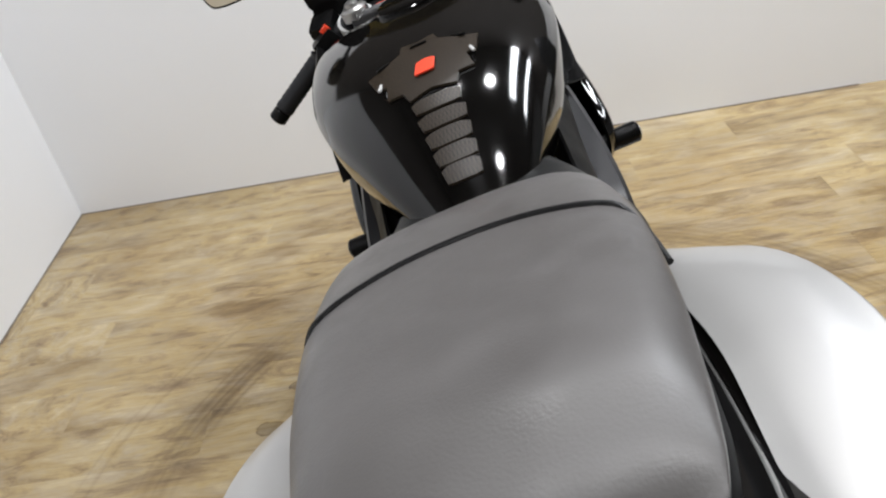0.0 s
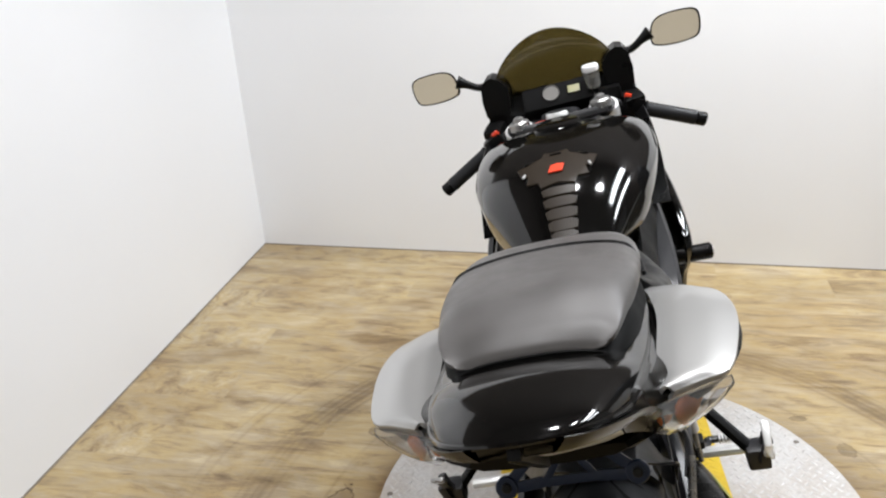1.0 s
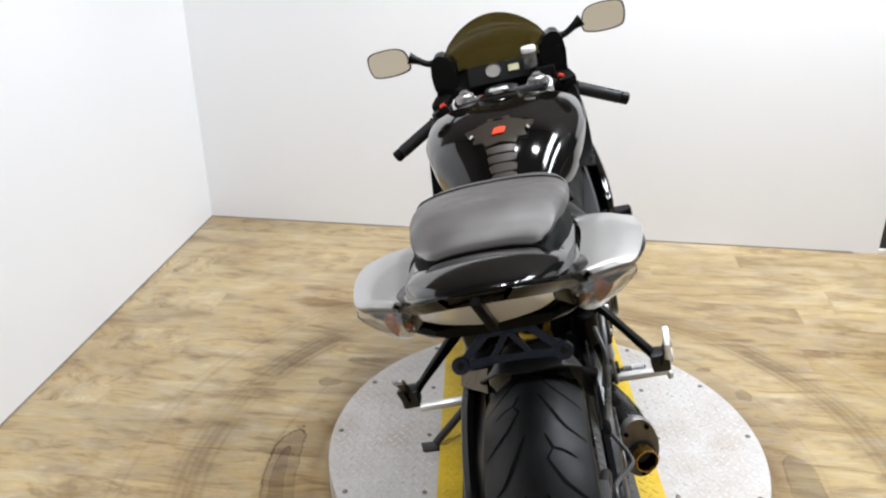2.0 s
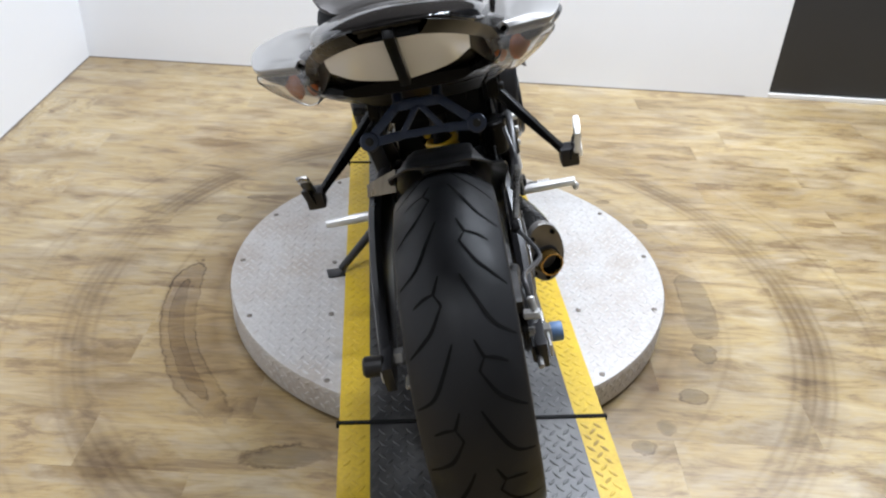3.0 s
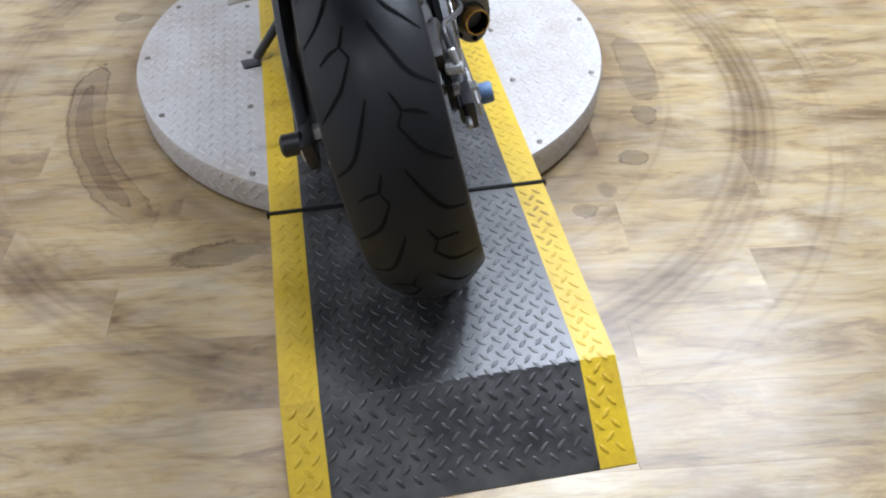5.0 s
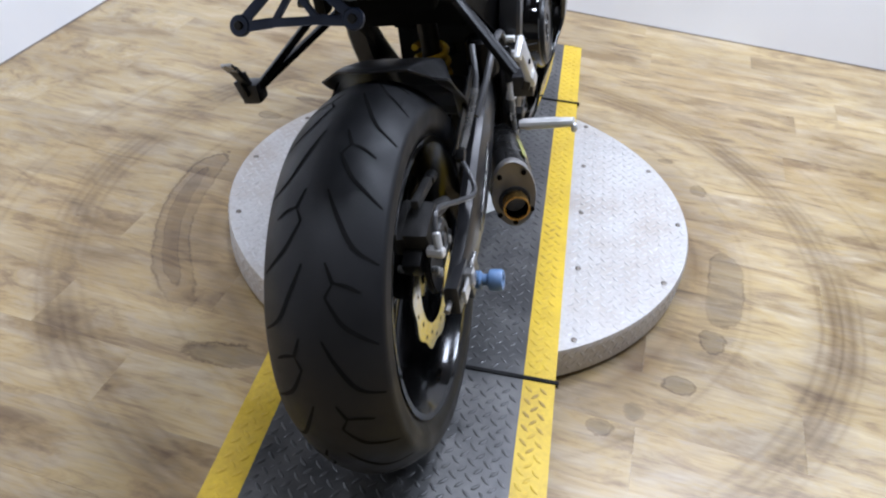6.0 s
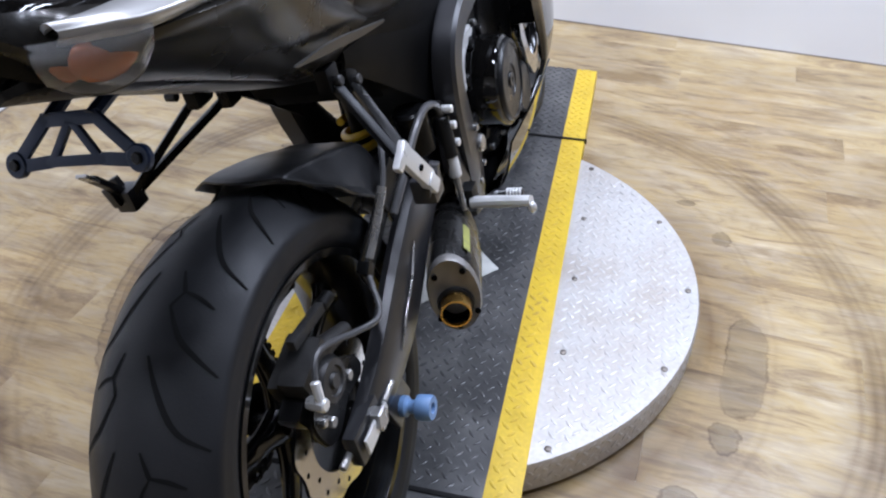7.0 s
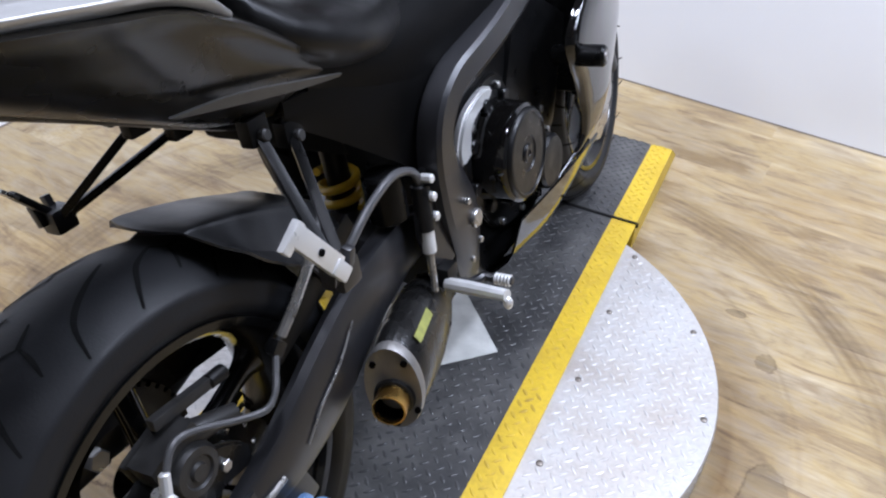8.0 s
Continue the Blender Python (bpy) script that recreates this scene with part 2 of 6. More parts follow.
M_SCREEN = glassy("smoked_screen", (0.10, 0.075, 0.022), 0.05, 0.75)
M_LENS = glassy("clear_lens", (0.80, 0.80, 0.80), 0.06, 0.92, 1.25)
M_REFLECT = surface("bright_reflector", (0.60, 0.60, 0.62), 0.30, metal=0.5, var=0.35, scale=60)
M_FROST = glassy("frosted_lens", (0.90, 0.90, 0.91), 0.20, 0.10)
M_AMBER = glassy("amber_bulb", (0.75, 0.20, 0.05), 0.25, 0.3)
M_CLEARPOT = glassy("clear_pot", (0.42, 0.41, 0.38), 0.12, 0.8)


def carbon():
    m, N, L, b = nodes_of("carbon_weave")
    co = N.new("ShaderNodeTexCoord")
    ch = N.new("ShaderNodeTexChecker")
    ch.inputs["Scale"].default_value = 420
    ch.inputs[1].default_value, ch.inputs[2].default_value = (0.034, 0.025, 0.017, 1), (0.009, 0.007, 0.005, 1)
    L.new(co.outputs["Object"], ch.inputs["Vector"])
    L.new(ch.outputs[0], b.inputs["Base Color"])
    b.inputs["Roughness"].default_value = 0.36
    b.inputs["Specular IOR Level"].default_value = 0.26
    return m


M_CARBON = carbon()


def floor_wood():
    """Worn vinyl planks: grain along the plank, boards that differ, scuffs and rolled rings round the turntable."""
    m, N, L, b = nodes_of("worn_wood_vinyl")
    geo, info, co = N.new("ShaderNodeNewGeometry"), N.new("ShaderNodeObjectInfo"), N.new("ShaderNodeTexCoord")

    def noise_of(vec, scale, detail=6, rough=0.55, dist=0.0):
        n = N.new("ShaderNodeTexNoise")
        n.inputs["Scale"].default_value, n.inputs["Detail"].default_value = scale, detail
        n.inputs["Roughness"].default_value, n.inputs["Distortion"].default_value = rough, dist
        L.new(vec, n.inputs["Vector"])
        return n.outputs["Fac"]

    def ramp(fac, *stops):
        r = N.new("ShaderNodeValToRGB")
        while len(r.color_ramp.elements) < len(stops):
            r.color_ramp.elements.new(0.5)
        for e, (p, c) in zip(r.color_ramp.elements, stops):
            e.position, e.color = p, (*c, 1) if len(c) == 3 else c
        L.new(fac, r.inputs[0])
        return r.outputs[0]

    def blend(kind, fac, a, c):
        x = N.new("ShaderNodeMix")
        x.data_type, x.blend_type = "RGBA", kind
        for sock, v in ((x.inputs[0], fac), (x.inputs[6], a), (x.inputs[7], c)):
            if isinstance(v, (int, float)):
                sock.default_value = v
            elif isinstance(v, tuple):
                sock.default_value = (*v, 1)
            else:
                L.new(v, sock)
        return x.outputs[2]

    def math_of(op, a, c=None, d=None):
        x = N.new("ShaderNodeMath")
        x.operation = op
        for sock, v in zip(x.inputs, (a, c, d)):
            if isinstance(v, (int, float)):
                sock.default_value = v
            elif v is not None:
                L.new(v, sock)
        return x.outputs[0]

    # every board takes its own stretch of grain
    shift = N.new("ShaderNodeCombineXYZ")
    L.new(math_of("MULTIPLY", info.outputs["Random"], 37.0), shift.inputs[0])
    L.new(math_of("MULTIPLY", info.outputs["Random"], 91.0), shift.inputs[1])
    add = N.new("ShaderNodeVectorMath")
    L.new(co.outputs["Object"], add.inputs[0])
    L.new(shift.outputs[0], add.inputs[1])
    stretch = N.new("ShaderNodeMapping")
    stretch.inputs["Scale"].default_value = (2.4, 9.0, 1)
    L.new(add.outputs[0], stretch.inputs["Vector"])
    hair = N.new("ShaderNodeMapping")
    hair.inputs["Scale"].default_value = (6.0, 75, 1)
    L.new(add.outputs[0], hair.inputs["Vector"])
    stretch_b = N.new("ShaderNodeMapping")
    stretch_b.inputs["Scale"].default_value = (1.1, 2.8, 1)
    L.new(add.outputs[0], stretch_b.inputs["Vector"])
    bands = noise_of(stretch.outputs[0], 2.0, 9, 0.66, 0.8)
    hairs = noise_of(hair.outputs[0], 2.0, 4, 0.6)
    wood = ramp(bands, (0.28, (0.190, 0.138, 0.078)), (0.40, (0.300, 0.240, 0.155)), (0.48, (0.400, 0.332, 0.200)), (0.56, (0.395, 0.345, 0.255)), (0.70, (0.490, 0.432, 0.315)))
    broad = noise_of(stretch_b.outputs[0], 3.0, 6, 0.60, 0.3)
    wood = blend("MULTIPLY", 0.95, wood, ramp(broad, (0.34, (0.62, 0.55, 0.45)), (0.46, (0.92, 0.91, 0.92)), (0.55, (1.02, 0.98, 0.86)), (0.68, (1.10, 1.10, 1.10))))
    wood = blend("MULTIPLY", 0.38, wood, ramp(hairs, (0.32, (0.58, 0.53, 0.46)), (0.54, (1.0, 1.0, 1.0))))
    tone = ramp(info.outputs["Random"], (0.0, (0.70, 0.65, 0.56)), (0.45, (0.96, 0.94, 0.90)), (1.0, (1.14, 1.13, 1.11)))
    wood = blend("MULTIPLY", 0.4, wood, tone)
    blotch = ramp(noise_of(geo.outputs["Position"], 1.6, 5), (0.36, (0.66, 0.57, 0.45)), (0.56, (1.0, 1.0, 1.0)))
    wood = blend("MULTIPLY", 0.55, wood, blotch)
    wood = blend("MULTIPLY", 1.0, wood, (1.02, 0.967, 0.865))
    # rings rolled by tyres round the turntable
    sep = N.new("ShaderNodeSeparateXYZ")
    L.new(geo.outputs["Position"], sep.inputs[0])
    d = math_of("SQRT", math_of("ADD", math_of("MULTIPLY", sep.outputs[0], sep.outputs[0]), math_of("MULTIPLY", sep.outputs[1], sep.outputs[1])))
    cloud = noise_of(geo.outputs["Position"], 2.3, 5)
    fine = noise_of(geo.outputs["Position"], 16.0, 5, 0.7)
    d = math_of("ADD", d, math_of("MULTIPLY", math_of("SUBTRACT", cloud, 0.5), 0.035))
    total = None
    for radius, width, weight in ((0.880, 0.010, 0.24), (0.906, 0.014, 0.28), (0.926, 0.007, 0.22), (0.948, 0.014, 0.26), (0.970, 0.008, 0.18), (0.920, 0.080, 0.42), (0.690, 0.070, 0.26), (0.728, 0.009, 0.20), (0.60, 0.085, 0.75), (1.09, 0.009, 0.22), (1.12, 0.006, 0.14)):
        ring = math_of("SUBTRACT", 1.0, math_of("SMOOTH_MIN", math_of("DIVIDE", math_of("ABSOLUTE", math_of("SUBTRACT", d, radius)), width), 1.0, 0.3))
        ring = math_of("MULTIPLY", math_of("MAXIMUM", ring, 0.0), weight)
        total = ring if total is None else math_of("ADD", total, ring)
    patchy = N.new("ShaderNodeMapRange")
    patchy.inputs[1].default_value, patchy.inputs[2].default_value = 0.35, 0.62
    L.new(noise_of(geo.outputs["Position"], 3.1, 3), patchy.inputs[0])
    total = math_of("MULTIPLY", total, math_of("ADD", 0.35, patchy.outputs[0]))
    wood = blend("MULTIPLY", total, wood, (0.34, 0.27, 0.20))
    # rubbed tracks and torn spots of the vinyl near the turntable
    wob = math_of("MULTIPLY", math_of("SUBTRACT", noise_of(geo.outputs["Position"], 24.0, 5, 0.7), 0.5), 1.5)

    def stain(field, colour, inner, edge):
        """Tints inside a field that is 1 at its rim, and darkens a broken rim."""
        nonlocal wood
        f = math_of("ADD", field, wob)
        inside = N.new("ShaderNodeMapRange")
        inside.inputs[1].default_value, inside.inputs[2].default_value, inside.inputs[3].default_value, inside.inputs[4].default_value = 0.75, 1.05, inner, 0.0
        L.new(f, inside.inputs[0])
        wood = blend("MULTIPLY", inside.outputs[0], wood, colour)
        rim = N.new("ShaderNodeMapRange")
        rim.inputs[1].default_value, rim.inputs[2].default_value, rim.inputs[3].default_value, rim.inputs[4].default_value = 0.02, 0.17, edge, 0.0
        L.new(math_of("ABSOLUTE", math_of("SUBTRACT", f, 1.0)), rim.inputs[0])
        wood = blend("MULTIPLY", math_of("MULTIPLY", rim.outputs[0], patchy.outputs[0]), wood, (0.30, 0.24, 0.19))

    turn = math_of("ARCTAN2", math_of("MULTIPLY", sep.outputs[1], -1.0), math_of("MULTIPLY", sep.outputs[0], -1.0))
    turn_r = math_of("ARCTAN2", sep.outputs[1], sep.outputs[0])
    for way, radius, half, middle, reach, tint in ((turn, 0.688, 0.042, 15.0, 27.0, (0.70, 0.66, 0.64)), (turn, 0.690, 0.018, 16.0, 20.0, (0.70, 0.66, 0.64)), (turn_r, 0.672, 0.040, -8.0, 12.0, (0.72, 0.73, 0.77)), (turn_r, 0.665, 0.050, 4.0, 42.0, (0.86, 0.86, 0.90))):
        u = math_of("DIVIDE", math_of("SUBTRACT", d, radius), half)
        v = math_of("DIVIDE", math_of("SUBTRACT", way, radians(middle)), radians(reach))
        stain(math_of("ADD", math_of("POWER", math_of("ABSOLUTE", u), 2.0), math_of("POWER", math_of("ABSOLUTE", v), 4.0)), tint, 0.7, 1.0 if reach < 30 else 0.15)
    for sx, sy, rx, ry in ((-0.378, -0.572, 0.085, 0.028), (0.366, -0.58, 0.024, 0.020), (0.432, -0.525, 0.022, 0.020), (0.531, -0.433, 0.032, 0.024), (0.609, -0.284, 0.026, 0.034), (0.63, 0.33, 0.020, 0.026), (-0.63, 0.38, 0.032, 0.018), (-0.56, 0.51, 0.026, 0.014), (0.55, 0.47, 0.020, 0.012)):
        ex = math_of("DIVIDE", math_of("SUBTRACT", sep.outputs[0], sx), rx)
        ey = math_of("DIVIDE", math_of("SUBTRACT", sep.outputs[1], sy), ry)
        stain(math_of("SQRT", math_of("ADD", math_of("MULTIPLY", ex, ex), math_of("MULTIPLY", ey, ey))), (0.56, 0.55, 0.56), 0.8, 1.0)
    # dark specks and nicks
    speck = N.new("ShaderNodeTexVoronoi")
    speck.inputs["Scale"].default_value = 9.0
    L.new(geo.outputs["Position"], speck.inputs["Vector"])
    dot = N.new("ShaderNodeMapRange")
    dot.inputs[1].default_value, dot.inputs[2].default_value, dot.inputs[3].default_value, dot.inputs[4].default_value = 0.03, 0.10, 0.55, 0.0
    L.new(math_of("ADD", speck.outputs["Distance"], math_of("MULTIPLY", fine, 0.10)), dot.inputs[0])
    wood = blend("MULTIPLY", dot.outputs[0], wood, (0.25, 0.2, 0.16))
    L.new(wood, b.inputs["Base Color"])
    rough = N.new("ShaderNodeMapRange")
    rough.inputs[3].default_value, rough.inputs[4].default_value = 0.22, 0.40
    L.new(fine, rough.inputs[0])
    L.new(rough.outputs[0], b.inputs["Roughness"])
    bp = N.new("ShaderNodeBump")
    bp.inputs["Strength"].default_value, bp.inputs["Distance"].default_value = 0.18, 0.002
    L.new(math_of("ADD", hairs, math_of("MULTIPLY", fine, 0.6)), bp.inputs["Height"])
    L.new(bp.outputs[0], b.inputs["Normal"])
    b.inputs["Specular IOR Level"].default_value = 0.5
    return m


M_FLOOR = floor_wood()


def worn(name, base, dirt, rough, metal, amount=0.5, scale=7.0, lo=0.42, hi=0.68, spec=0.5):
    """Plate metal or paint with dirt, scratches and rubbed places."""
    m, N, L, b = nodes_of(name)
    geo = N.new("ShaderNodeNewGeometry")
    n1, n2 = N.new("ShaderNodeTexNoise"), N.new("ShaderNodeTexNoise")
    n1.inputs["Scale"].default_value, n1.inputs["Detail"].default_value, n1.inputs["Roughness"].default_value = scale, 8, 0.65
    n2.inputs["Scale"].default_value, n2.inputs["Detail"].default_value = 120, 4
    for n in (n1, n2):
        L.new(geo.outputs["Position"], n.inputs["Vector"])
    mr = N.new("ShaderNodeMapRange")
    mr.inputs[1].default_value, mr.inputs[2].default_value, mr.inputs[4].default_value = lo, hi, amount
    L.new(n1.outputs["Fac"], mr.inputs[0])
    mix = N.new("ShaderNodeMix")
    mix.data_type = "RGBA"
    mix.inputs[6].default_value, mix.inputs[7].default_value = (*base, 1), (*dirt, 1)
    L.new(mr.outputs[0], mix.inputs[0])
    mul = N.new("ShaderNodeMix")
    mul.data_type, mul.blend_type = "RGBA", "MULTIPLY"
    mul.inputs[0].default_value = 0.35
    L.new(mix.outputs[2], mul.inputs[6])
    L.new(n2.outputs["Fac"], mul.inputs[7])
    L.new(mul.outputs[2], b.inputs["Base Color"])
    rr = N.new("ShaderNodeMapRange")
    rr.inputs[3].default_value, rr.inputs[4].default_value = max(0.05, rough - 0.1), rough + 0.12
    L.new(n1.outputs["Fac"], rr.inputs[0])
    L.new(rr.outputs[0], b.inputs["Roughness"])
    bp = N.new("ShaderNodeBump")
    bp.inputs["Strength"].default_value, bp.inputs["Distance"].default_value = 0.12, 0.0015
    L.new(n2.outputs["Fac"], bp.inputs["Height"])
    L.new(bp.outputs[0], b.inputs["Normal"])
    b.inputs["Metallic"].default_value = metal
    b.inputs["Specular IOR Level"].default_value = spec
    return m


M_DISC = worn("dusty_diamond_alloy", (0.64, 0.625, 0.605), (0.45, 0.375, 0.30), 0.40, 0.42, 0.62)
M_DISCLUG = worn("rubbed_alloy_lugs", (0.66, 0.65, 0.635), (0.44, 0.375, 0.31), 0.36, 0.50, 0.5, 18)
M_YELLOW = worn("yellow_floor_paint", (0.72, 0.50, 0.018), (0.46, 0.285, 0.018), 0.42, 0.0, 0.5, 11)
M_YELLOWLUG = worn("worn_yellow_lugs", (0.66, 0.45, 0.018), (0.24, 0.15, 0.03), 0.42, 0.0, 0.75, 4, 0.54, 0.66)
M_BLACKPLATE = worn("black_ramp_paint", (0.027, 0.027, 0.028), (0.13, 0.127, 0.12), 0.37, 0.0, 0.75, 9, spec=0.9)
M_LUG = worn("rubbed_black_lugs", (0.026, 0.026, 0.027), (0.11, 0.108, 0.104), 0.38, 0.0, 0.7, 14, spec=0.8)

# ---- the room ----
def wall_piece(name, x0, x1, y0, y1, z0, z1, material, kind="structure", label="", category="wall", at=ROOM):
    bm = box(x1 - x0, y1 - y0, z1 - z0, pose((x0 + x1) / 2, (y0 + y1) / 2, (z0 + z1) / 2), 0)
    ob = part(name, bm, material, smooth=False)
    ob.matrix_basis = at.copy()
    tagged(ob, label, category, kind=kind)
    return ob


M_CREAM = surface("cream_wall_paint", (0.62, 0.58, 0.49), 0.7, var=0.04, scale=1.5)
M_GREYWALL = surface("grey_wall_paint", (0.10, 0.10, 0.098), 0.7, var=0.05, scale=1.5)
LEFT, BACK, RIGHT, REAR = -1.64, 1.632, 3.6, -3.4
DOOR_A, DOOR_B, DOOR_H = 1.36, 2.36, 2.10
# the two white walls are a little out of square; they turn about their common corner
CORNER = Matrix.Translation((LEFT, BACK, 0))
LEFT_WALL = ROOM @ CORNER @ Matrix.Rotation(radians(3.2), 4, "Z") @ CORNER.inverted()
BACK_WALL = ROOM @ CORNER @ Matrix.Rotation(radians(-1.4), 4, "Z") @ CORNER.inverted()

slab = part("floor", box(RIGHT - LEFT + 0.4, BACK - REAR + 0.4, 0.1, pose((LEFT + RIGHT) / 2, (BACK + REAR) / 2, -0.062), 0), M_JOINT, smooth=False)
slab.matrix_basis = ROOM.copy()
tagged(slab, "worn light brown wood-look plank floor", "floor", kind="structure")

WHITE = 1.24   # white stops here; the unseen wall above is coloured dark as shade
M_UPPER = surface("shade_dark_upper_wall", (0.045, 0.038, 0.033), 0.75, var=0.1, scale=1.5)
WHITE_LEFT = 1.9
wall_piece("wall_left", LEFT - 0.12, LEFT, REAR, BACK + 0.12, 0, WHITE_LEFT, M_WALL, label="plain white painted wall, scuffed near the floor", at=LEFT_WALL)
wall_piece("wall_left_upper", LEFT - 0.12, LEFT, REAR, BACK + 0.12, WHITE_LEFT, CEILING, M_UPPER, label="unseen upper part of the wall, coloured dark as shade", at=LEFT_WALL)
# unseen right and lower rear walls, added dark so that less light bounces
wall_piece("wall_right", RIGHT, RIGHT + 0.12, REAR, BACK + 0.12, 0, CEILING, M_GREYWALL, label="unseen dark grey wall, added to hold down stray light")
wall_piece("wall_rear", LEFT, RIGHT, REAR - 0.12, REAR, 0, WHITE, M_GREYWALL, label="unseen dark grey wall, added to hold down stray light")
wall_piece("wall_rear_upper", LEFT, RIGHT, REAR - 0.12, REAR, WHITE, CEILING, M_CREAM, label="plain cream painted upper wall")
wall_piece("ceiling", LEFT - 0.12, RIGHT + 0.12, REAR - 0.12, BACK + 0.12, CEILING, CEILING + 0.1, M_CEIL, label="dark unlit ceiling", category="ceiling")

back = merge(
    box(DOOR_A - LEFT, 0.12, WHITE, pose((LEFT + DOOR_A) / 2, BACK + 0.06, WHITE / 2), 0),
    box(RIGHT - DOOR_B, 0.12, WHITE, pose((RIGHT + DOOR_B) / 2, BACK + 0.06, WHITE / 2), 0))
ob = part("wall_back", back, M_WALL, smooth=False)
ob.matrix_basis = BACK_WALL.copy()
tagged(ob, "plain white painted wall with a dark doorway", "wall", kind="structure")
# shade put into the colour, which keeps reflections and fill dark
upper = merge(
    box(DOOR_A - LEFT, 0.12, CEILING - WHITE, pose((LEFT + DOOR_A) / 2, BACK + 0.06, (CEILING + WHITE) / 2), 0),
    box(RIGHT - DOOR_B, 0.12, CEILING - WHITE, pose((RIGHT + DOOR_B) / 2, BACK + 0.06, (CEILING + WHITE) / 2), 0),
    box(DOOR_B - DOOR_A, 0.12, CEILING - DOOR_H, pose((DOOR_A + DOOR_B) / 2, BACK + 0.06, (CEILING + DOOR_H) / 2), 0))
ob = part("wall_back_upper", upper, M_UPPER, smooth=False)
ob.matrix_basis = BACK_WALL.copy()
tagged(ob, "unseen upper part of the wall, coloured dark as shade", "wall", kind="structure")

door = part("door_1", box(DOOR_B - DOOR_A - 0.004, 0.045, DOOR_H - 0.026, pose((DOOR_A + DOOR_B) / 2, BACK + 0.032, DOOR_H / 2 + 0.011), 0.003), M_DOOR)
door.matrix_basis = BACK_WALL.copy()
tagged(door, "flush charcoal black door panel, shut", "door", kind="structure")
part("threshold", box(DOOR_B - DOOR_A, 0.06, 0.02, pose((DOOR_A + DOOR_B) / 2, BACK + 0.025, 0.01), 0.003), M_TRIM, door)

# strip coloured dark as a shadow gap where the walls meet the floor
for name, at, sx, sy, cx, cy in (("trim", BACK_WALL, DOOR_A - LEFT - 0.10, 0.004, (LEFT + DOOR_A - 0.10) / 2, BACK - 0.002), ("trim", LEFT_WALL, 0.004, BACK - REAR, LEFT + 0.002, (BACK + REAR) / 2)):
    ob = part(name, box(sx, sy, 0.004, pose(cx, cy, 0.002), 0), surface("floor_seam_shade", (0.22, 0.19, 0.16), 0.8, var=0.4), smooth=False)
    ob.matrix_basis = at.copy()
    tagged(ob, "thin dark seam along the foot of the wall, coloured as shade", "trim", kind="structure")

# boards
PLANK_L, PLANK_W, GAP = 1.22, 0.152, 0.0002
plank_me = finish(box(PLANK_L - GAP, PLANK_W - GAP, 0.012, pose(0, 0, -0.006), 0.0001, seg=1), "plank", M_FLOOR, smooth=False)
rng = random.Random(4)
row, y = 0, REAR
while y < BACK:
    x = LEFT - rng.random() * PLANK_L
    while x < RIGHT:
        a, b = max(x, LEFT), min(x + PLANK_L, RIGHT)
        if b - a > 0.03:
            ob = new("plank", plank_me)
            ob.parent = slab
            w = min(PLANK_W, BACK - y) / PLANK_W
            ob.matrix_basis = pose((a + b) / 2, y + PLANK_W * w / 2, rng.uniform(-0.0001, 0.0001)) @ Matrix.Diagonal(((b - a) / PLANK_L, w, 1, 1))
        x += PLANK_L
    y += PLANK_W
    row += 1

# ceiling lights
GLOW, N, L, b = nodes_of("lit_diffuser")
b.inputs["Emission Color"].default_value, b.inputs["Emission Strength"].default_value = (1, 0.98, 0.95, 1), 6.0
for lx, ly in SPOTS:
    fixture = hollow("ceiling_spot", ROOM @ pose(lx, ly, CEILING))
    tagged(fixture, "round ceiling spot light, lit", "ceiling light", "ceiling spots")
    part("can", lathe([(0.02, 0), (0.150, -0.005), (0.150, -0.11), (0.140, -0.115), (0.137, -0.09), (0, -0.085)], Matrix.Rotation(radians(-90), 4, "Y"), 32), M_DOOR, fixture)
    part("bulb", lathe([(0, -0.112), (0.125, -0.110), (0.130, -0.10), (0.0, -0.095)], Matrix.Rotation(radians(-90), 4, "Y"), 28), GLOW, fixture)
for lx, ly in PANELS:
    fixture = hollow("ceiling_light_panel", ROOM @ pose(lx, ly, CEILING))
    tagged(fixture, "long white light panel on the ceiling, lit", "ceiling light", "light panels on the ceiling")
    part("housing", box(0.36, 1.96, 0.05, pose(0, 0, -0.026), 0.006), M_TRIM, fixture)
    part("diffuser", box(0.30, 1.90, 0.02, pose(0, 0, -0.06), 0.003), GLOW, fixture)

# ---- turntable and ramp ----
DISC_R, DISC_H, RAMP_H = 0.558, 0.085, 0.090
HALF, INNER = 0.267, 0.207


LUG_X, LUG_Y = 0.0268, 0.0307      # pitch of the diamond plate's pattern
LUG_RING = [(-0.5, 0.0), (-0.2, -0.5), (0.2, -0.5), (0.5, 0.0), (0.2, 0.5), (-0.2, 0.5)]


